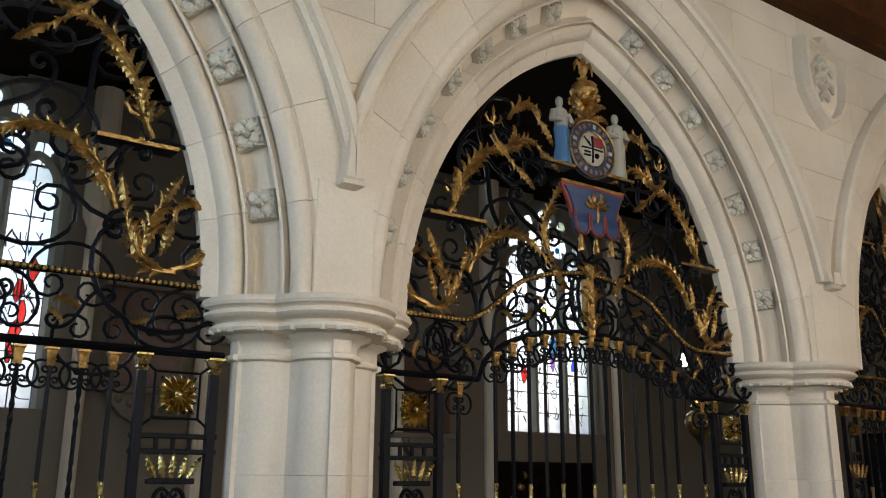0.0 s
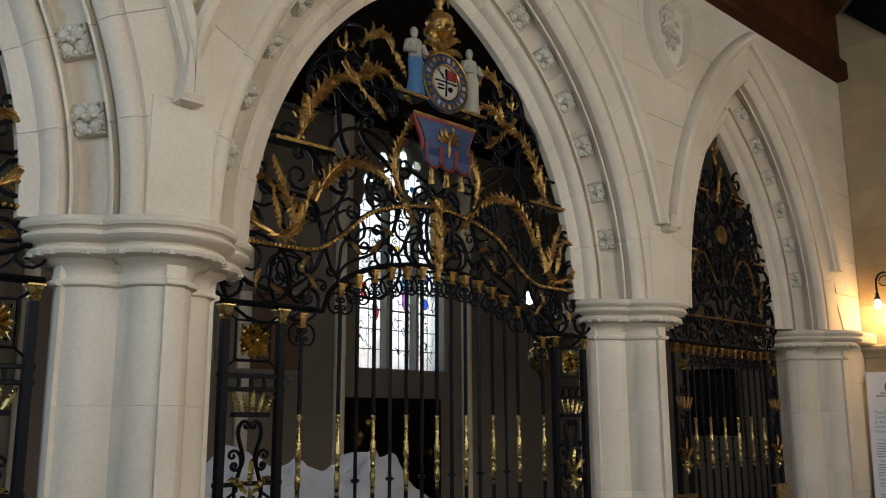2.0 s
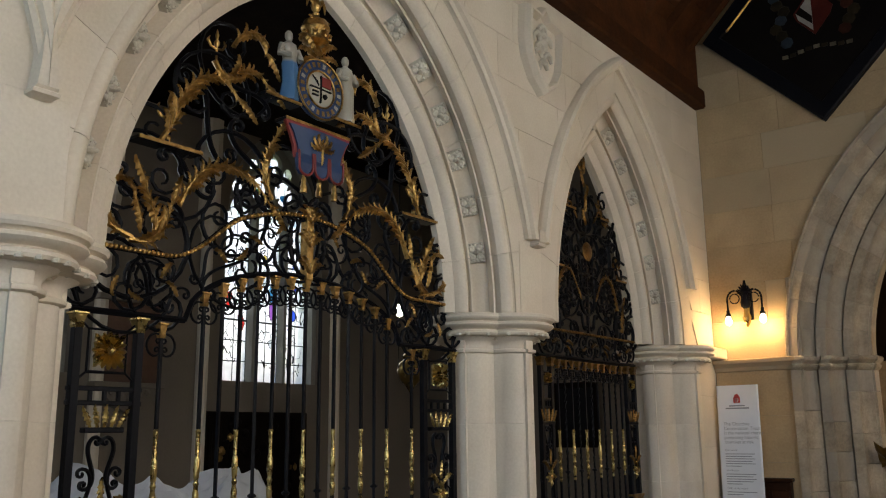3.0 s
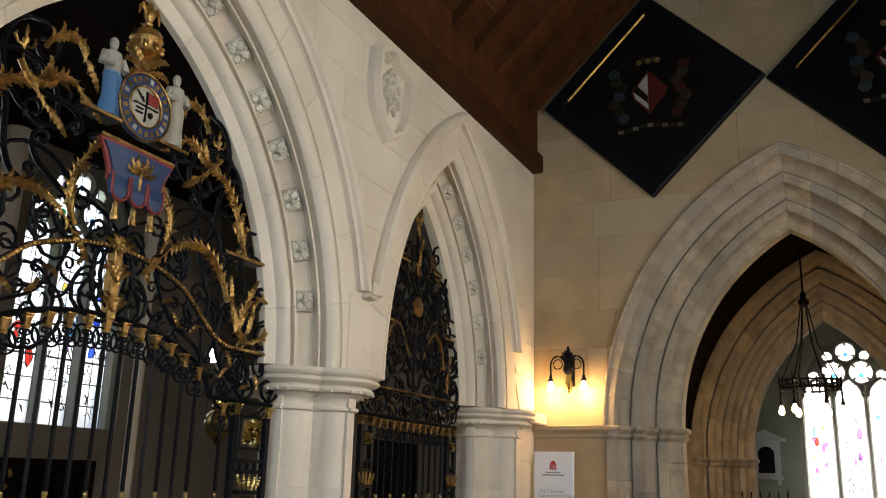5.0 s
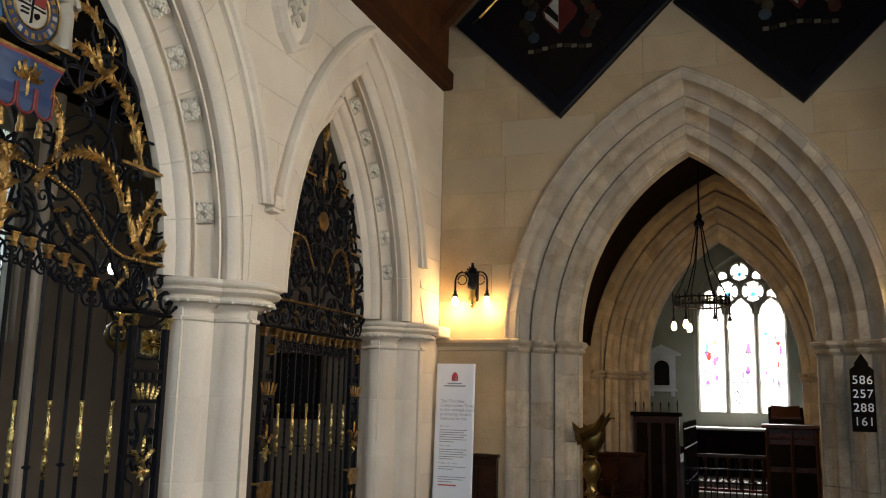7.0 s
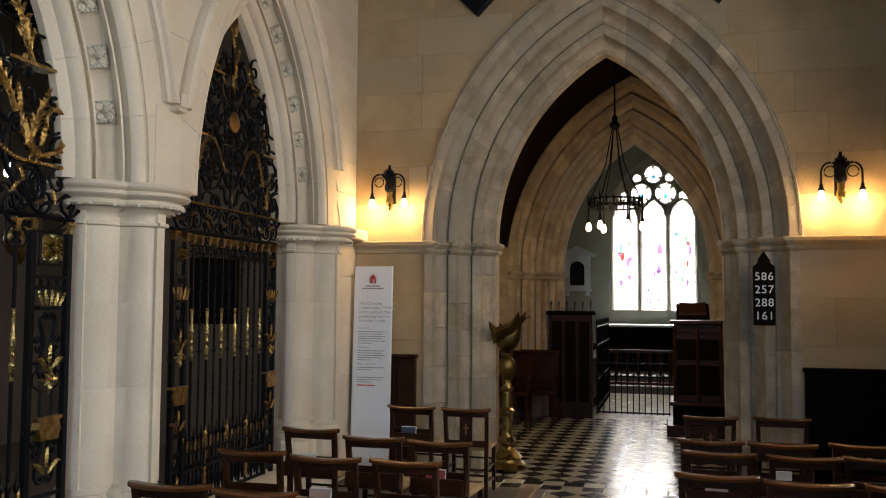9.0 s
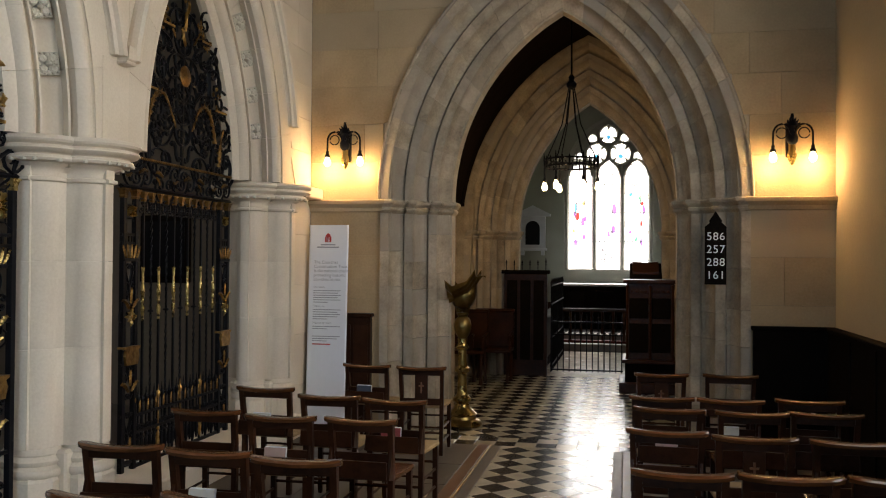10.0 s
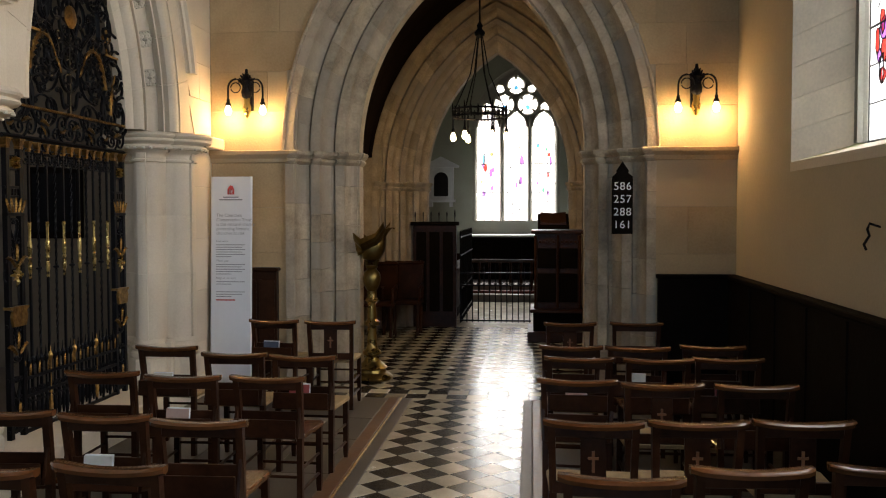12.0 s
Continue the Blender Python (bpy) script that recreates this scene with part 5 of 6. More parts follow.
def slab(x0, x1, y0, y1, mat, name="slab", z=0.0):
    g, b = .0015, .004
    m = Mesh()
    m.loft([[(x0 + e, y0 + e, zz), (x1 - e, y0 + e, zz), (x1 - e, y1 - e, zz), (x0 + e, y1 - e, zz)] for e, zz in ((g, z - .02), (g, z - .003), (g + b, z))])
    return m.build(name, mat, floor_ob)


rnd = random.Random(2)
for x0, x1 in ((.10, 1.90), (3.36, 5.20)):
    y = -7.6
    while y < -.42:
        d = rnd.uniform(.7, 1.1)
        x = x0
        while x < x1 - .05:
            w = rnd.uniform(.55, .95)
            xe = x1 if x1 - x - w < .3 else x + w
            slab(x, xe, y, min(y + d, -.40), FLAG)
            x = xe
        y += d
slab(0.05, 5.22, -14.4, -7.6, FLAG)
slab(1.90, 2.01, -7.6, -.40, LEDGE, "wood_strip", .006)
slab(2.012, 2.032, -7.6, -.40, GOLD, "brass_strip", .008)
slab(2.032, 2.13, -7.6, -.40, FLAG, "border")
slab(3.20, 3.28, -7.6, -.40, FLAG, "border")
slab(3.28, 3.36, -7.6, -.40, LEDGE, "wood_strip", .006)
# square chequer bands
for y0 in (-.40, -.20):
    k = 0
    x = .05
    while x < 5.2:
        slab(x, x + .2, y0, y0 + .2, TILEW if (k + (y0 > -.3)) % 2 else TILEB, "tile")
        x += .2
        k += 1
# diagonal tiles
T = .2


def tile_poly(cx, cy, x0, x1, y0, y1):
    h = T / math.sqrt(2)
    pts = [(cx + h, cy), (cx, cy + h), (cx - h, cy), (cx, cy - h)]
    for ax, lim, sgn in ((0, x0, 1), (0, x1, -1), (1, y0, 1), (1, y1, -1)):
        out = []
        for i, p in enumerate(pts):
            q = pts[(i + 1) % len(pts)]
            a, b = (p[ax] - lim) * sgn, (q[ax] - lim) * sgn
            if a >= 0:
                out.append(p)
            if (a > 0 > b) or (a < 0 < b):
                f = a / (a - b)
                out.append((p[0] + (q[0] - p[0]) * f, p[1] + (q[1] - p[1]) * f))
        pts = out
        if len(pts) < 3:
            return None
    return pts


far = {True: Mesh(), False: Mesh()}
count = 0
for x0, x1, y0, y1 in ((2.13, 3.20, -5.2, -.40), (.30, 5.0, .0, 5.0)):
    D = T * math.sqrt(2)
    for i in range(int((x1 - x0) / (D / 2)) + 2):
        for j in range(int((y1 - y0) / (D / 2)) + 2):
            if (i + j) % 2:
                continue
            cx, cy = x0 + .02 + i * D / 2, y1 - .02 - j * D / 2
            pts = tile_poly(cx, cy, x0, x1, y0, y1)
            if not pts:
                continue
            white = j % 2 == 0
            mx, my = sum(p[0] for p in pts) / len(pts), sum(p[1] for p in pts) / len(pts)
            if abs(max(p[0] for p in pts) - min(p[0] for p in pts)) < .03:
                continue
            rings = []
            for e, z in ((.012, -.01), (.012, -.0025), (.03, 0.0)):
                rings.append([(p[0] + (mx - p[0]) * e, p[1] + (my - p[1]) * e, z) for p in pts])
            near = y0 < -1 or (y1 > 0 and my < 2.2 and 1.3 < mx < 3.6)
            if near and count < 300:
                Mesh().loft(rings).build("tile", TILEW if white else TILEB, floor_ob)
                count += 1
            else:
                far[white].loft(rings)
for white, m in far.items():
    tagged(m.build("tile_field", TILEW if white else TILEB, floor_ob), kind="stuff")
slab(.5, 5.0, 5.0, 8.9, TILEW, "aisle_paving")

# ---------------- iron screens ----------------
SX = -.35


def scroll_shape(s0, s1, mid, n=40, curl=56.0, w=.15):
    """Unit curve of a wrought scroll by its bend along the way; ends at (0, 0) and (1, 0)."""
    p, a = Vector((0, 0)), 0.0
    pts = [p.copy()]
    N = 160
    for i in range(N):
        s = (i + .5) / N
        a += (mid + curl * (s0 * math.exp(-s / w) + s1 * math.exp(-(1 - s) / w))) / N
        p = p + Vector((math.cos(a), math.sin(a))) / N
        pts.append(p.copy())
    e = pts[-1]
    L, t = e.length, math.atan2(e.y, e.x)
    out = []
    keep = sorted({round(N * (.5 - .5 * math.cos(math.pi * i / n))) for i in range(n + 1)})
    for i in keep:
        q = pts[i]
        out.append(((q.x * math.cos(-t) - q.y * math.sin(-t)) / L, (q.x * math.sin(-t) + q.y * math.cos(-t)) / L))
    return out


SHAPES = {"c": scroll_shape(1, 1, 2.6), "s": scroll_shape(1, -1, .0), "j": scroll_shape(.04, 1, 1.2), "v": scroll_shape(.55, .2, 1.6)}


def place_shape(kind, p0, p1, flip):
    a, b = Vector(p0), Vector(p1)
    d = b - a
    n = Vector((-d.y, d.x)) * (-1 if flip else 1)
    return [a + d * x + n * y for x, y in SHAPES[kind]]


def leaf_mesh(size, curl=1.0, lobes_=3):
    """A gilt acanthus leaf: ridged, lobed blade that curls over at the tip; along +z from its root, in the y-z plane."""
    m = Mesh()
    rings = []
    n = 20
    a, y, z = 0.0, 0.0, 0.0
    for i in range(n + 1):
        s = i / n
        saw = 1 - (s * (lobes_ + 2)) % 1.0
        wd = size * .14 * (max(0, math.sin(math.pi * min(1, s * .9 + .10))) ** .7) * (.42 + .75 * saw) + size * .012
        x = .05 * size * math.sin(math.pi * s)
        ty, tz = math.sin(a), math.cos(a)
        ny, nz = tz, -ty
        rings.append([(x - .02 * size, y - ny * wd, z - nz * wd), (x + .035 * size, y - ny * wd * .45, z - nz * wd * .45), (x + .075 * size, y, z),
                      (x + .035 * size, y + ny * wd * .45, z + nz * wd * .45), (x - .02 * size, y + ny * wd, z + nz * wd), (x - .035 * size, y, z)])
        a += curl * (.02 + .55 * s ** 3) * .5
        y, z = y + math.sin(a) * size / n, z + math.cos(a) * size / n
    return m.loft(rings)


TARNISH = material("tarnished gilding", (.30, .17, .05), .42, metal=1.0, vary=.3, grain=45, blotch=12, bump=.5, dark=(.04, .025, .012))
PALEGILT = material("pale worn gilding", (.60, .45, .17), .28, metal=1.0, vary=.15, grain=50, blotch=20, bump=.35, dark=(.28, .19, .06))
LEAF = {}
for gilt in (GOLD, TARNISH, PALEGILT):
    for nm, cu in (("l", 1.0), ("r", -1.0), ("s", .15)):
        o = leaf_mesh(.2, cu).build("leaf", gilt, smooth=True)
        LEAF[nm, gilt.name] = o.data
        bpy.data.objects.remove(o)
GILT = [GOLD]       # the gilding of the screen in hand


def put_leaf(parent, y, z, ang, size, kind="l", x=SX + .02):
    """A leaf with its root at (y, z), pointing ang degrees from upright towards +y."""
    o = new("leaf", LEAF[kind, GILT[0].name])
    o.parent = parent
    b = Vector(parent["base"])
    o.matrix_basis = Matrix.Translation(Vector((x, y, z)) - b) @ Matrix.Rotation(radians(-ang), 4, "X") @ Matrix.Diagonal((size / .2, size / .2, size / .2, 1))
    return o


def iron_scroll(parent, pts, r, mat=None, name="scroll"):
    n = len(pts)
    rs = [r * (.6 + .4 * max(0, math.sin(math.pi * i / (n - 1))) ** .5) for i in range(n)]
    return Mesh().tube([(SX, p[0], p[1]) for p in pts], rs, 5, 1.5).build(name, mat or IRON, parent, smooth=True)


def twisted_bar(parent, y, z0, z1, s, twist, name="bar"):
    m = Mesh()
    n = 36 if twist else 2
    rings = []
    for i in range(n + 1):
        z = z0 + (z1 - z0) * i / n
        f = (z - z0) / (z1 - z0)
        a = (math.pi / 4) + ((f - .2) * (z1 - z0) * 24 if twist and f > .2 else 0)
        rings.append([(SX + s * math.cos(a + k * math.pi / 2), y + s * math.sin(a + k * math.pi / 2), z) for k in range(4)])
    return m.loft(rings).build(name, IRON, parent)


CANDLE = [(.009, 0), (.013, .01), (.008, .03), (.015, .06), (.017, .10), (.010, .135), (.016, .15), (.010, .165), (.014, .18), (.017, .22), (.015, .27), (.010, .285), (.011, .38), (.014, .405), (.014, .415), (.009, .42)]


def gilt_capital(parent, y, z, s):
    m = Mesh()
    m.loft([[(SX + a * h, y + b * h, zz) for a, b in ((1, -1), (1, 1), (-1, 1), (-1, -1))] for h, zz in ((s * .8, z - .075), (s, z - .06), (s * .85, z - .05), (s * 1.25, z - .012), (s * 1.5, z - .008), (s * 1.5, z))])
    return m.build("gilt_capital", GILT[0], parent)


def rosette(parent, y, z, r):
    m = Mesh()
    m.lathe((SX + .018, y, z), [(r * .28, 0), (r * .26, .02), (r * .12, .032), (.002, .034)], 10, "x")
    m.box(SX - .004, SX + .02, y - r * .8, y + r * .8, z - r * .8, z + r * .8)
    ros = m.build("rosette", PALEGILT, parent)
    for i in range(16):
        a = math.tau * i / 16
        L = r * (1.32 if i % 4 == 2 else 1.08)
        c, s = math.cos(a), math.sin(a)
        rings = []
        for t, w, h in ((.2, .05, .004), (.45, .12, .024), (.7, .17, .028), (.9, .13, .014), (1.0, .03, .004)):
            py, pz = y + c * L * t, z + s * L * t
            rings.append([(SX + .018, py - s * w * r, pz + c * w * r), (SX + .022 + h, py, pz), (SX + .018, py + s * w * r, pz - c * w * r)])
        Mesh().loft(rings).build("petal", PALEGILT, ros)


def standard(parent, ya, yb, ztop):
    """An upright panel between two posts, filled with a rosette, scrolls and gilt leaves."""
    kept, GILT[0] = GILT[0], PALEGILT if GILT[0] is GOLD else GILT[0]
    for y in (ya, yb):
        post = Mesh().box(SX - .02, SX + .02, y - .02, y + .02, .2, ztop, .004).build("post", IRON, parent)
        gilt_capital(post, y, ztop, .024)
    yc, h = (ya + yb) / 2, abs(yb - ya) / 2
    for z in (ztop - .345, ztop - .41, ztop - .86, 1.0, .62, .26):
        Mesh().box(SX - .012, SX + .012, min(ya, yb) - .03, max(ya, yb) + .03, z - .011, z + .011, .003).build("crossbar", IRON, parent)
    for k in (-1, 0, 1):
        Mesh().box(SX - .008, SX + .008, yc + k * h * .45 - .008, yc + k * h * .45 + .008, ztop - .41, ztop - .345).build("short_bar", IRON, parent)
    rosette(parent, yc, ztop - .17, h * .52)
    zz = ztop - .17
    q = h * .62
    Mesh().tube([(SX, yc - q, zz - q), (SX, yc + q, zz - q), (SX, yc + q, zz + q), (SX, yc - q, zz + q), (SX, yc - q, zz - q)], .008, 4).build("panel_frame", IRON, parent)
    for sy in (-1, 1):
        for sz in (-1, 1):
            Mesh().tube([(SX, yc + sy * q, zz + sz * q), (SX, yc + sy * h, zz + sz * (q + .05))], .006, 4).build("panel_strut", IRON, parent)
    for k in range(5):
        put_leaf(parent, yc + (k - 2) * .035, ztop - .52, (k - 2) * 14, .105, "s")
    Mesh().box(SX - .02, SX + .025, yc - .1, yc + .1, ztop - .545, ztop - .52, .004).build("bracket", IRON, parent)
    for z0 in (ztop - .56, ztop - 1.18, ztop - 1.68):
        for s in (-1, 1):
            k = h / .16
            iron_scroll(parent, place_shape("s", (yc + s * .025 * k, z0 - .02), (yc + s * .075 * k, z0 - .22), s > 0), .010)
            iron_scroll(parent, place_shape("s", (yc + s * .085 * k, z0 - .16), (yc + s * .03 * k, z0 - .38), s < 0), .009)
        put_leaf(parent, yc - .02, z0 - .34, -40, .13, "r")
        put_leaf(parent, yc + .02, z0 - .34, 40, .13, "l")
        put_leaf(parent, yc, z0 - .30, 0, .12, "s")
    z0 = ztop - .96
    boss = Mesh().lathe((SX + .01, yc, z0), [(.024, 0), (.022, .02), (.002, .028)], 8, "x").build("gilt_cross_boss", GOLD, parent)
    for i in range(8):
        a = math.tau * i / 8
        L = .085 if i % 2 == 0 else .05
        Mesh().tube([(SX + .015, yc, z0), (SX + .03, yc + math.cos(a) * L * .6, z0 + math.sin(a) * L * .6), (SX + .015, yc + math.cos(a) * L, z0 + math.sin(a) * L)], [.012, .014, .003], 5).build("ray", PALEGILT, boss)
    for s in (-1, 1):
        Mesh().tube([(SX, yc + s * .05, z0 - .22), (SX, yc + s * .05, z0 - .07), (SX, yc + s * .12, z0 - .03), (SX, yc + s * .12, z0 + .03), (SX, yc + s * .06, z0 + .07), (SX, yc + s * .06, z0 + .13)], .009, 4).build("strapwork", IRON, parent)
    Mesh().loft([[(SX - .02, yc - w, z), (SX + .04, yc - w, z), (SX + .04, yc + w, z), (SX - .02, yc + w, z)] for w, z in ((.075, z0 - .36), (.095, z0 - .29), (.08, z0 - .25), (.11, z0 - .235), (.11, z0 - .22))]).build("gilt_block", GOLD, parent)
    GILT[0] = kept


def rail(parent, pts, h, mat, name="rail", beads=0):
    m = Mesh()
    P = [Vector((SX, *p)) for p in pts]
    m.tube(P, h, 4, 1.3)
    o = m.build(name, mat, parent)
    if beads:
        b = Mesh()
        length = sum((P[i + 1] - P[i]).length for i in range(len(P) - 1))
        n = int(length / beads)
        acc, i, target = 0.0, 0, 0.0
        for k in range(n):
            target = (k + .5) * length / n
            while i < len(P) - 2 and acc + (P[i + 1] - P[i]).length < target:
                acc += (P[i + 1] - P[i]).length
                i += 1
            d = (P[i + 1] - P[i])
            q = P[i] + d.normalized() * (target - acc)
            b.lathe((q.x + h * 1.0, q.y, q.z), [(h * .75, -.006), (h * .95, .004), (h * .6, .012), (.001, .014)], 6, "x")
        b.build("rope_moulding", GILT[0], parent)
    return o


# gilt leafy branches of the overthrow, half only: points (u, z) from root to tip
BRANCHES = [((1.05, 3.18), (.985, 3.30), (.93, 3.46), (.82, 3.60), (.68, 3.64), (.55, 3.55)), ((.92, 2.86), (.85, 3.0), (.74, 3.11), (.59, 3.15), (.44, 3.11), (.30, 2.98)),
            ((1.20, 2.64), (1.08, 2.65), (1.0, 2.74), (.96, 2.87)), ((1.05, 2.66), (1.06, 2.80), (1.12, 2.92)), ((1.18, 2.65), (1.30, 2.70), (1.36, 2.82), (1.30, 2.93), (1.20, 2.92), (1.17, 2.84)),
            ((.74, 3.73), (.67, 3.66), (.57, 3.71), (.45, 3.76), (.35, 3.70)),
            ((.61, 3.86), (.55, 3.95), (.44, 3.98), (.36, 3.89)), ((.30, 3.02), (.36, 3.16), (.34, 3.30), (.27, 3.42))]


def branch(parent, pts, size, seed):
    """A gilt stem with lobed leaves along its outer side and a tuft at the tip."""
    P = [Vector(p) for p in pts]
    fine = []
    for i in range(len(P) - 1):
        a, b, c, d = P[max(i - 1, 0)], P[i], P[i + 1], P[min(i + 2, len(P) - 1)]
        for k in range(6):
            t = k / 6
            fine.append(.5 * ((2 * b) + (c - a) * t + (2 * a - 5 * b + 4 * c - d) * t * t + (3 * b - a - 3 * c + d) * t ** 3))
    fine.append(P[-1])
    n = len(fine)
    stem = Mesh().tube([(SX + .01, p.x, p.y) for p in fine], [.016 - .009 * i / (n - 1) for i in range(n)], 6, 1.2).build("gilt_branch", GILT[0], parent, smooth=True)
    rnd = random.Random(seed)
    acc = 0.0
    for i in range(1, n):
        acc += (fine[i] - fine[i - 1]).length
        if acc > .042 or i == n - 1:
            acc = 0.0
            t = fine[i] - fine[i - 1]
            ang = math.degrees(math.atan2(t.x, t.y))
            bend = 1 if (fine[min(i + 1, n - 1)] - fine[i]).x * t.y - (fine[min(i + 1, n - 1)] - fine[i]).y * t.x < 0 else -1
            for q in (1, -1):
                put_leaf(stem, fine[i].x, fine[i].y, ang + 180 * (i < n - 1) * 0 + q * bend * -rnd.uniform(14, 24), size * (.45 + .55 * math.sin(math.pi * min(1, .2 + i / n))) * rnd.uniform(.9, 1.15) * (1 if q > 0 else .55), "l" if q * bend < 0 else "r", SX + .016)
    put_leaf(stem, fine[-1].x, fine[-1].y, math.degrees(math.atan2(t.x, t.y)), size * 1.1, "s", SX + .016)


# half of the overthrow: kind, u0, z0, u1, z1, flip, thickness, gilt
FRIEZE = [("c", 1.40, 2.36, 1.20, 2.36, 0, .010), ("s", 1.16, 2.52, .98, 2.34, 0, .010), ("c", 1.30, 2.54, 1.08, 2.50, 1, .009), ("c", .96, 2.52, .92, 2.36, 1, .010), ("s", .84, 2.42, 1.06, 2.37, 1, .008),
          ("j", 1.42, 2.32, 1.32, 2.50, 0, .008), ("c", 1.12, 2.42, 1.02, 2.44, 0, .007)]
CENTRE = [("s", .70, 2.44, .46, 2.78, 0, .010), ("c", .62, 2.78, .42, 2.66, 1, .009), ("c", .40, 2.90, .20, 2.72, 0, .010), ("c", .15, 2.72, .15, 2.92, 1, .010), ("s", .36, 2.68, .14, 2.82, 1, .009),
          ("c", .58, 2.66, .50, 2.56, 0, .008), ("c", .30, 2.84, .24, 2.92, 1, .007), ("s", .80, 2.50, .66, 2.68, 1, .008)]
CREST = [("c", 1.32, 2.72, 1.06, 2.76, 1, .013), ("s", 1.26, 2.98, .92, 2.78, 1, .013), ("c", 1.20, 2.86, 1.02, 2.96, 0, .010), ("s", 1.02, 3.12, .72, 2.98, 0, .013), ("c", 1.06, 3.26, .84, 3.10, 1, .011),
         ("s", .92, 3.60, .60, 3.20, 0, .014), ("c", .82, 3.46, .62, 3.50, 0, .012), ("s", .66, 3.72, .36, 3.52, 1, .013), ("c", .70, 3.08, .50, 3.02, 0, .012),
         ("s", .56, 3.40, .36, 3.02, 1, .013), ("s", .30, 2.98, .52, 3.10, 0, .012), ("c", .58, 3.88, .44, 3.70, 1, .011),
         ("c", .14, 3.02, .28, 3.16, 1, .010), ("c", .50, 2.98, .66, 2.88, 0, .010)]
# small gilt leaves: u, z, angle outwards, size, curl
LOWLEAVES = [(1.24, 2.46, 150, .12, 1), (1.00, 2.48, -20, .13, -1), (.90, 2.40, 30, .12, 1), (1.10, 2.36, 80, .11, -1), (.60, 2.62, 40, .13, 1), (.46, 2.72, 150, .13, -1), (.36, 2.76, 60, .12, 1), (.25, 2.84, -40, .12, 1)]


def overthrow(parent, yc, f, g, z_base, zscale, scrolls, leaves):
    """Mirrored scrolls and leaves about the middle yc; f scales across, zscale up."""
    Z = lambda z: z_base + (z - 2.62) * zscale
    for s in (-1, 1):
        for kind, u0, z0, u1, z1, flip, r in scrolls:
            if abs(u0) * f > g or abs(u1) * f > g:
                continue
            iron_scroll(parent, place_shape(kind, (yc + s * u0 * f, Z(z0)), (yc + s * u1 * f, Z(z1)), bool(flip) == (s > 0)), r)
        for u, z, ang, size, cu in leaves:
            if u * f <= g:
                put_leaf(parent, yc + s * u * f, Z(z), s * ang, size * .9 * (.55 + .45 * f), "l" if cu * s > 0 else "r", SX + .015)
        if scrolls is CREST:
            for k, pts in enumerate(BRANCHES if f > .8 else BRANCHES[1:6:2]):
                branch(parent, [(yc + s * u * f, Z(z)) for u, z in pts], .15 * (1 if f > .8 else .6), k)


def ledge(parent, y0, y1, z):
    Mesh().box(SX - .05, SX + .05, min(y0, y1), max(y0, y1), z - .011, z + .011, .004).build("ledge", IRON, parent)
    Mesh().box(SX + .05, SX + .058, min(y0, y1), max(y0, y1), z - .009, z + .009).build("gilt_edge", GOLD, parent)


def finial(parent, y, z, s=1.0):
    m = Mesh().lathe((SX, y, z), [(.012 * s, 0), (.018 * s, .02 * s), (.008 * s, .04 * s), (.007 * s, .13 * s), (.02 * s, .15 * s), (.022 * s, .17 * s), (.008 * s, .19 * s), (.014 * s, .22 * s), (.002 * s, .27 * s)], 8)
    for q in (-1, 1):
        m.tube([(SX, y, z + .12 * s), (SX, y + q * .05 * s, z + .13 * s), (SX, y + q * .075 * s, z + .17 * s), (SX, y + q * .06 * s, z + .2 * s)], [.009 * s, .009 * s, .012 * s, .003 * s], 5)
    m.build("finial", GILT[0], parent, smooth=True)


def lower_bars(p, y0, y1, ztop, candle_z, step, arch=None):
    """Upright bars, every second one with a gilt turned length, spikes between and the low baluster rail."""
    n = round((y1 - y0) / step)
    for k in range(1, n):
        y = y0 + (y1 - y0) * k / n
        zt = arch(y) if arch else ztop
        bar = twisted_bar(p, y, .22, zt - .02, .0115, k % 2 == 0)
        gilt_capital(bar, y, zt - .012, .017)
        for s in (-1, 1):
            iron_scroll(bar, place_shape("c", (y + s * .010, zt - .10), (y + s * .018, zt - .145), s > 0), .006, name="bar_scroll")
        if k % 2:
            Mesh().lathe((SX, y, candle_z), CANDLE, 10).build("gilt_baluster", PALEGILT, bar, smooth=True)
        else:
            Mesh().lathe((SX, y, candle_z + .06), [(.012, 0), (.024, .008), (.024, .016), (.012, .024)], 8).build("collar", IRON, bar)
    n2 = n * 2
    for k in range(n2 + 1):
        y = y0 + (y1 - y0) * k / n2
        m = Mesh().lathe((SX + .005, y, .25), [(.008, 0), (.014, .04), (.019, .09), (.012, .16), (.008, .18), (.014, .19), (.014, .2), (.008, .21), (.008, .43), (.014, .44), (.02, .46), (.02, .475), (.008, .50), (.002, .56)], 6)
        m.build("dog_bar", IRON if k % 6 else GOLD, p)
    for z in (.215, .47, .60):
        Mesh().box(SX - .014, SX + .014, y0, y1, z - .012, z + .012, .003).build("low_rail", IRON, p)
    for k in range(n):
        y = y0 + (y1 - y0) * (k + .5) / n
        iron_scroll(p, place_shape("c", (y - .03, .50), (y + .03, .50), False), .007)
        put_leaf(p, y, .62, 0, .09, "s")


def rounded_path(f, y0, y1, n=30):
    return [(y, f(y)) for y in steps(y0, y1, n)]


# middle screen with the gates
YC = A2.c
gates = thing("iron_screen", (SX, YC, .2), "black wrought iron screen with gilded scrolls and coat of arms", "screen", "chapel screens")
low_arch = lambda y: 2.285 + (.335 * math.sqrt(max(0, 1 - ((y - YC) / .84) ** 2)) if abs(y - YC) < .84 else 0)


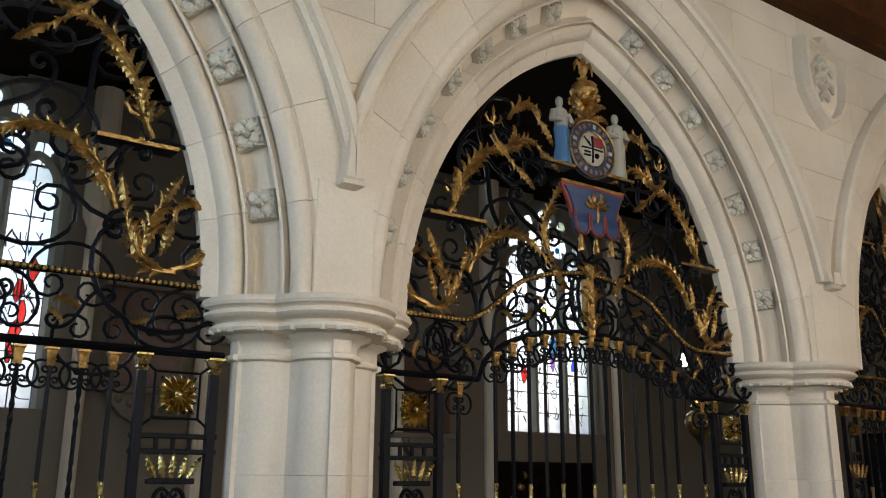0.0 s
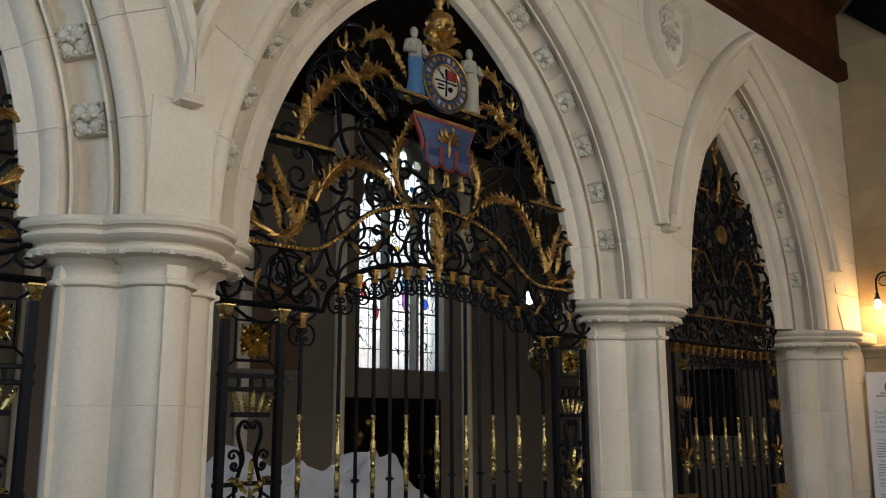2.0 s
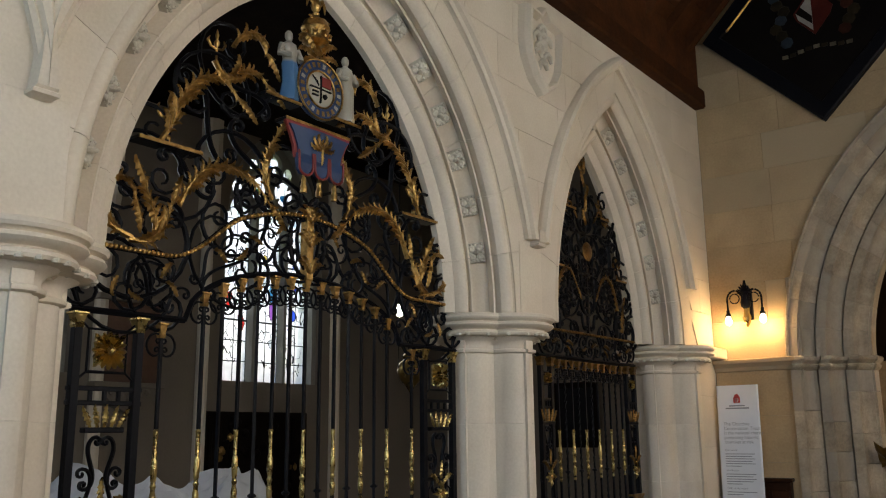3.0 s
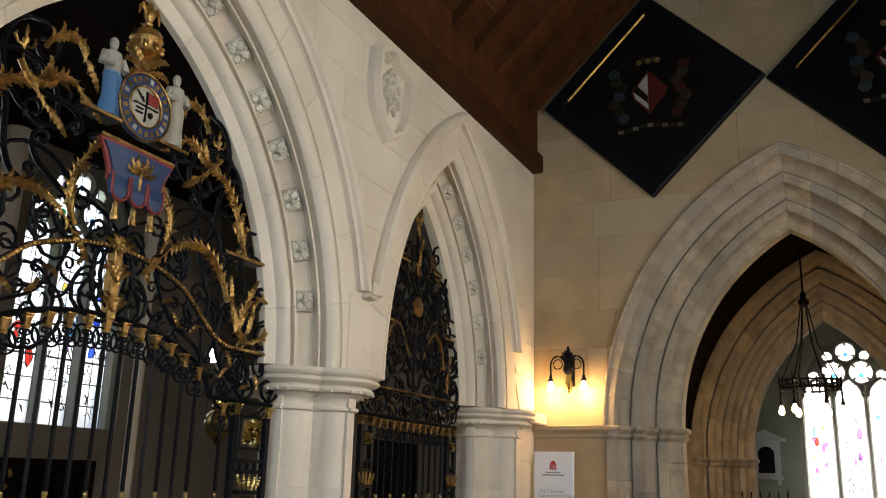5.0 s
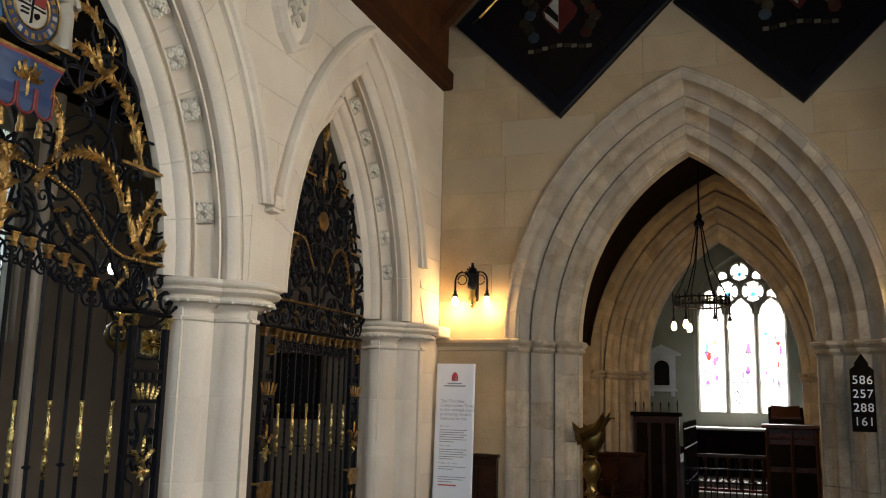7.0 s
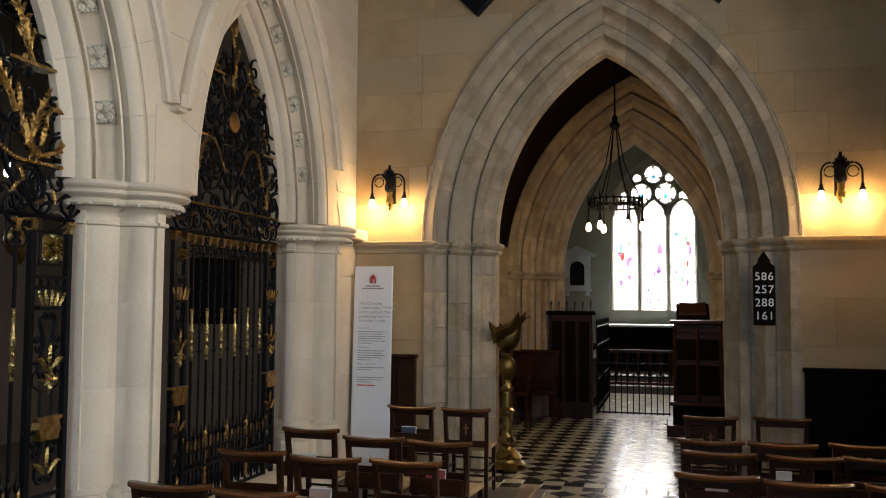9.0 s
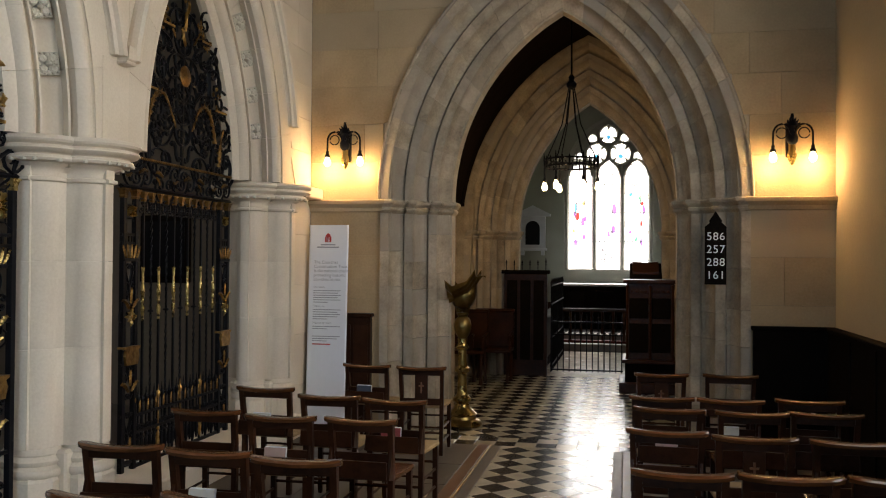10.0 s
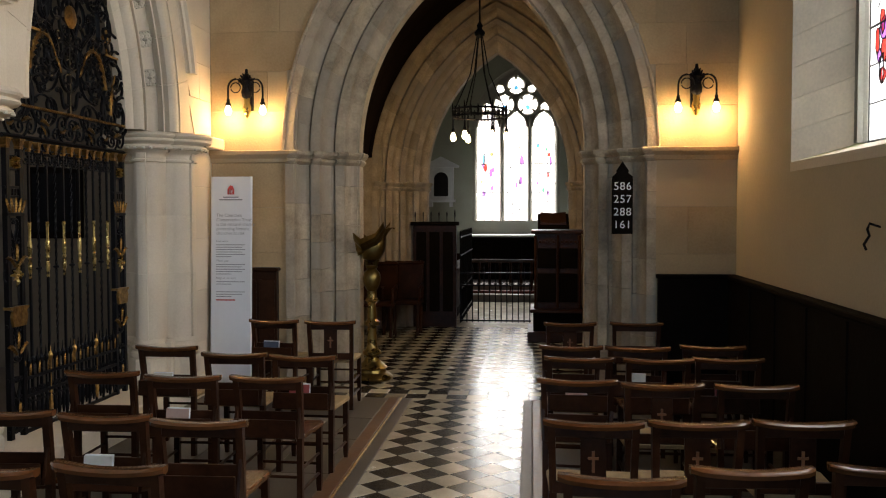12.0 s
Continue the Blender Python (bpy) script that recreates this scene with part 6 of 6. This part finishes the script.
def rope(y):
    u = abs(y - YC)
    return 2.985 - .10 * (u / .5) ** 2 if u < .5 else 2.885 - .285 * math.sin(math.pi / 2 * (u - .5) / .48) ** 1.3 if u < .98 else 2.60


for s in (-1, 1):
    standard(gates, YC + s * 1.42, YC + s * 1.10, 2.27)
    rail(gates, [(YC + s * 1.46, 2.285), (YC + s * .84, 2.285)], .016, IRON)
    lower_bars(gates, *sorted((YC + s * 1.10, YC + s * .845)), 2.27, 1.32, .12)
lower_bars(gates, YC - .845, YC + .845, 2.27, 1.32, .1207, low_arch)
rail(gates, rounded_path(low_arch, YC - .84, YC + .84, 44), .016, IRON)
rail(gates, rounded_path(rope, YC - 1.46, YC + 1.46, 60), .015, IRON, "rope_rail", beads=.026)
overthrow(gates, YC, 1, 1.6, 2.62, 1, FRIEZE + CENTRE, LOWLEAVES)
overthrow(gates, YC, 1, 1.5, 2.63, 1.0, CREST, [])
for s in (-1, 1):
    ledge(gates, YC + s * .82, YC + s * 1.20, 3.17)
    ledge(gates, YC + s * .12, YC + s * .40, 3.655)
    finial(gates, YC + s * 1.0, 3.20, 1.0)
    finial(gates, YC + s * .72, 3.72, .8)
ledge(gates, YC - .24, YC + .30, 3.545)
Mesh().box(SX - .03, SX + .03, YC - .028, YC + .028, 2.60, 3.05, .006).build("gilt_post", GOLD, gates)
for z in (2.64, 2.80, 2.95):
    for q in (-40, -15, 15, 40):
        put_leaf(gates, YC, z, q, .13, "l" if q > 0 else "r", SX + .03)

BLUE = material("blue enamel paint", (.022, .05, .13), .45, vary=.15, grain=30, blotch=8)
RED = material("red enamel paint", (.22, .025, .02), .45, vary=.15, grain=30, blotch=8)
CREAMP = material("cream enamel paint", (.40, .37, .30), .4, vary=.1, grain=30, blotch=8)
SKYP = material("pale blue robe paint", (.20, .40, .62), .5, vary=.2, grain=30, blotch=12)
# coat of arms: round belt, quartered shield, crown, crest
RY, RZ = YC + .03, 3.80
ring = Mesh()
ring.lathe((SX + .03, RY, RZ), [(.18, -.02), (.195, .0), (.195, .016), (.18, .028), (.125, .028), (.118, .015), (.118, -.02)], 32, "x")
ring.build("garter_ring", BLUE, gates, "dark blue ring with gilt marks", smooth=True)
for r in (.118, .192):
    Mesh().tube([(SX + .06, RY + r * math.cos(math.tau * i / 32), RZ + r * math.sin(math.tau * i / 32)) for i in range(33)], .007, 5).build("gilt_rim", GOLD, gates)
for i in range(22):
    a = math.tau * i / 22
    c, s_ = math.cos(a), math.sin(a)
    m = Mesh().add([(SX + .061, RY + c * r - s_ * w, RZ + s_ * r + c * w) for r, w in ((.14, -.011), (.14, .011), (.172, .013), (.172, -.013))], [(0, 1, 2, 3)])
    m.build("gilt_mark", GOLD if i % 5 else CREAMP, gates)
Mesh().lathe((SX + .035, RY, RZ), [(.118, -.02), (.118, .012), (.06, .022), (.001, .024)], 28, "x").build("shield_field", CREAMP, gates, smooth=True)


def quarter(y0, y1, z0, z1, mat, nm="quarter"):
    Mesh().box(SX + .05, SX + .066, RY + y0, RY + y1, RZ + z0, RZ + z1, .002).build(nm, mat, gates)


quarter(.005, .085, .02, .085, RED)
quarter(-.005, .005, -.09, .09, IRON, "division")
quarter(-.09, .09, -.003, .006, IRON, "division")
quarter(-.07, -.02, -.028, -.018, IRON, "charge")
quarter(-.07, -.02, -.052, -.042, IRON, "charge")
Mesh().lathe((SX + .05, RY + .035, RZ - .04), [(.02, 0), (.018, .018), (.002, .02)], 5, "x").build("charge", IRON, gates)
for q in range(3):
    Mesh().tube([(SX + .062, RY - .075 + q * .02, RZ + .075 - q * .012), (SX + .062, RY - .02, RZ + .02)], .005, 4).build("charge", IRON, gates)
m = Mesh().lathe((SX, RY, 4.03), [(.03, 0), (.05, .03), (.04, .06), (.025, .075), (.055, .09), (.085, .10), (.085, .12), (.07, .13), (.07, .15), (.095, .19), (.075, .24), (.03, .265), (.02, .28), (.025, .295), (.002, .31)], 14)
for i in range(8):
    a = math.tau * i / 8
    m.lathe((SX + .088 * math.cos(a), RY + .088 * math.sin(a), 4.14), [(.012, 0), (.018, .015), (.012, .03), (.02, .04), (.002, .055)], 6)
m.build("crown", GOLD, gates, smooth=True)
for s in (-1, 1):
    for k, (zz, an, sz) in enumerate(((4.02, 70, .16), (4.05, 40, .17), (4.00, 100, .14), (4.22, 30, .1))):
        put_leaf(gates, RY + s * .02, zz, s * an, sz, "l" if s > 0 else "r", SX + .03)
m = Mesh().lathe((SX, RY, 4.33), [(.012, 0), (.03, .03), (.035, .06), (.02, .09), (.022, .105), (.015, .125), (.002, .13)], 8)
for s in (-1, 1):
    m.tube([(SX, RY + s * .015, 4.385), (SX, RY + s * .06, 4.43), (SX, RY + s * .075, 4.40), (SX, RY + s * .08, 4.35)], [.02, .018, .014, .004], 6, .5)
m.build("crest_bird", GOLD, gates, smooth=True)


# hanging painted shield below the belt
for nm, inset, x, mat in (("hanging_shield", 0, .0, RED), ("shield_face", .022, .014, BLUE)):
    rings = []
    for w, z in ((.272, 3.535), (.238, 3.47), (.205, 3.395), (.19, 3.32)):
        w -= inset
        z -= inset if z > 3.5 else 0
        rings.append([(SX + .05 + x, RY - w, z), (SX + .07 + x, RY, z), (SX + .05 + x, RY + w, z), (SX + .03 + x, RY + w, z), (SX + .03 + x, RY - w, z)])
    Mesh().loft(rings).build(nm, mat, gates)
for k in (-1, 0, 1):
    y = RY + k * .128
    Mesh().loft([[(SX + .07 + d, y - w, z), (SX + .07 + d, y + w, z), (SX + .04, y + w, z), (SX + .04, y - w, z)] for w, z, d in ((.058, 3.345, .004), (.054, 3.29, .01), (.042, 3.245, .006), (.02, 3.225, 0))]).build("shield_lappet", BLUE, gates)
    Mesh().tube([(SX + .08, y + .058 * math.cos(math.pi * i / 8 + math.pi), 3.27 + .055 * math.sin(math.pi * i / 8 + math.pi) + (.09 if i in (0, 8) else 0)) for i in range(9)], .008, 5).build("lappet_border", RED, gates)
    Mesh().lathe((SX + .06, y, 3.11), [(.02, 0), (.022, .03), (.014, .06), (.017, .08), (.008, .10), (.006, .12)], 8).build("tassel", GOLD, gates, smooth=True)
for s in (-1, 1):
    for q in (35, 65, 95):
        put_leaf(gates, RY, 3.40, s * q, .11, "l" if s < 0 else "r", SX + .085)
put_leaf(gates, RY, 3.37, 0, .10, "s", SX + .085)
put_leaf(gates, RY, 3.39, 180, .09, "s", SX + .085)

# flanking screens: straight rails


def side_screen(yc, half, zr, zo, f, zscale, candle, label):
    p = thing("iron_screen", (SX, yc, .2), label, "screen", "chapel screens")
    w = .32 if half > 1.2 else .16
    for s in (-1, 1):
        standard(p, yc + s * half, yc + s * (half - w), zr - .015)
    lower_bars(p, yc - half + w, yc + half - w, zr - .01, candle, .1207 if half > 1.2 else .117)
    rail(p, [(yc - half - .04, zr), (yc + half + .04, zr)], .018, IRON)
    rail(p, [(yc - half - .04, zo), (yc + half + .04, zo)], .014, IRON, "rope_rail", beads=.026)
    n = 7 if half > 1.2 else 5
    for k in range(n):
        y0 = yc - half + 2 * half * (k + .02) / n
        L = 2 * half / n
        fl_ = k % 2 == 0
        h = zo - zr
        iron_scroll(p, place_shape("s", (y0 + L * .25, zr + h * .3), (y0 + L * .8, zr + h * .72), fl_), .009)
        iron_scroll(p, place_shape("c", (y0 + L * .2, zr + h * .75), (y0 + L * .55, zr + h * .7), not fl_), .008)
        iron_scroll(p, place_shape("c", (y0 + L * .5, zr + h * .28), (y0 + L * .85, zr + h * .3), fl_), .008)
        put_leaf(p, y0 + L * .5, zr + h * .5, 60 if fl_ else -60, .12, "l" if fl_ else "r")
        put_leaf(p, y0 + L * .2, zr + h * .45, -120 if fl_ else 120, .09, "l")
    overthrow(p, yc, f, half + .05, zo + .03, zscale, CREST, [])
    if half < 1.2:
        # close filigree of small scrolls, narrowing towards the top
        for row in range(7):
            zc, wide = zo + .12 + row * .19, half * (1 - (row / 7.2) ** 1.7)
            count = max(1, int(wide / .19))
            for k in range(count):
                u = (k + .5) / count * wide
                for s in (-1, 1):
                    iron_scroll(p, place_shape("c" if (k + row) % 2 else "s", (yc + s * (u - .06), zc - .06), (yc + s * (u + .06), zc + .06), (s > 0) == bool(row % 2)), .011)
    for s in (-1, 1):
        ledge(p, yc + s * .80 * f, yc + s * 1.16 * f, zo + .55 * zscale)
        finial(p, yc + s * 1.0 * f, zo + .56 * zscale, .6 + .5 * f)
        ledge(p, yc + s * .38 * f, yc + s * .66 * f, zo + 1.1 * zscale)
        finial(p, yc + s * .5 * f, zo + 1.12 * zscale, .5 + .4 * f)
    Mesh().lathe((SX + .02, yc, zo + .75 * zscale), [(.001, -.01), (.085, -.006), (.09, .005), (.06, .02), (.001, .028)], 18, "x").build("gilt_boss", GILT[0], p, smooth=True)
    for k in range(5):
        put_leaf(p, yc, zo + (1.0 + .12 * k) * zscale, (k % 3 - 1) * 35, .17, "lsr"[k % 3])
    Mesh().box(SX - .012, SX + .012, yc - .012, yc + .012, zo, zo + 1.45 * zscale).build("king_bar", IRON, p)
    finial(p, yc, zo + 1.42 * zscale, .8)
    return p


side_screen(A1.c, 1.42, 2.29, 2.59, 1.0, 1.12, 1.32, "black wrought iron screen with gilded leaf scrolls")
GILT[0] = TARNISH
side_screen(A3.c - .08, .86, 2.33, 2.56, .62, 1.02, 1.31, "narrow black wrought iron screen with tarnished gilding")


def figure(y, z, h, mats, label):
    m = Mesh()
    prof = [(.13, 0), (.14, .03), (.125, .1), (.11, .25), (.115, .4), (.12, .5), (.10, .57), (.105, .63), (.125, .72), (.11, .79), (.05, .83), (.036, .85), (.05, .872), (.06, .91), (.055, .96), (.03, .99), (.002, 1.0)]
    rings = []
    for r, t in prof:
        fold = .10 if t < .6 else 0
        rings.append([(SX + .02 + h * r * .8 * math.cos(math.tau * i / 20) * (1 + fold * math.cos(i * math.tau * 7 / 20 + t * 3)), y + h * (r * math.sin(math.tau * i / 20) * (1 + fold * math.sin(i * 5.1)) + .02 * math.sin(t * 5)), z + h * t) for i in range(20)])
    m.loft(rings)
    for s in (-1, 1):
        m.tube([(SX + .02, y + s * h * .13, z + h * .76), (SX + .03, y + s * h * .19, z + h * .62), (SX + .02 + h * .14, y + s * h * .08, z + h * .60)], [h * .05, h * .048, h * .03], 7)
    o = m.build("statue", mats, smooth=True)
    tagged(o, label, "statue", "crest statues")


ROBE = material("cream and blue robe paint", (.40, .37, .31), .5, vary=.15, grain=30, blotch=12)
rn = ROBE.node_tree.nodes
rl_ = ROBE.node_tree.links.new
geo_, sep_, ma_, mix_ = rn.new("ShaderNodeNewGeometry"), rn.new("ShaderNodeSeparateXYZ"), rn.new("ShaderNodeMapRange"), rn.new("ShaderNodeMix")
mix_.data_type = "RGBA"
mix_.inputs["A"].default_value = (.05, .14, .28, 1)
ma_.inputs["From Min"].default_value, ma_.inputs["From Max"].default_value = 3.90, 3.92
rl_(geo_.outputs["Position"], sep_.inputs[0]), rl_(sep_.outputs["Z"], ma_.inputs["Value"]), rl_(ma_.outputs[0], mix_.inputs["Factor"])
base_ = rn["Principled BSDF"].inputs["Base Color"]
rl_(base_.links[0].from_socket, mix_.inputs["B"]), rl_(mix_.outputs["Result"], base_)
figure(YC - .20, 3.665, .45, ROBE, "small painted statue in a pale blue robe")
figure(YC + .29, 3.665, .45, CREAMP, "small painted statue in a cream robe")
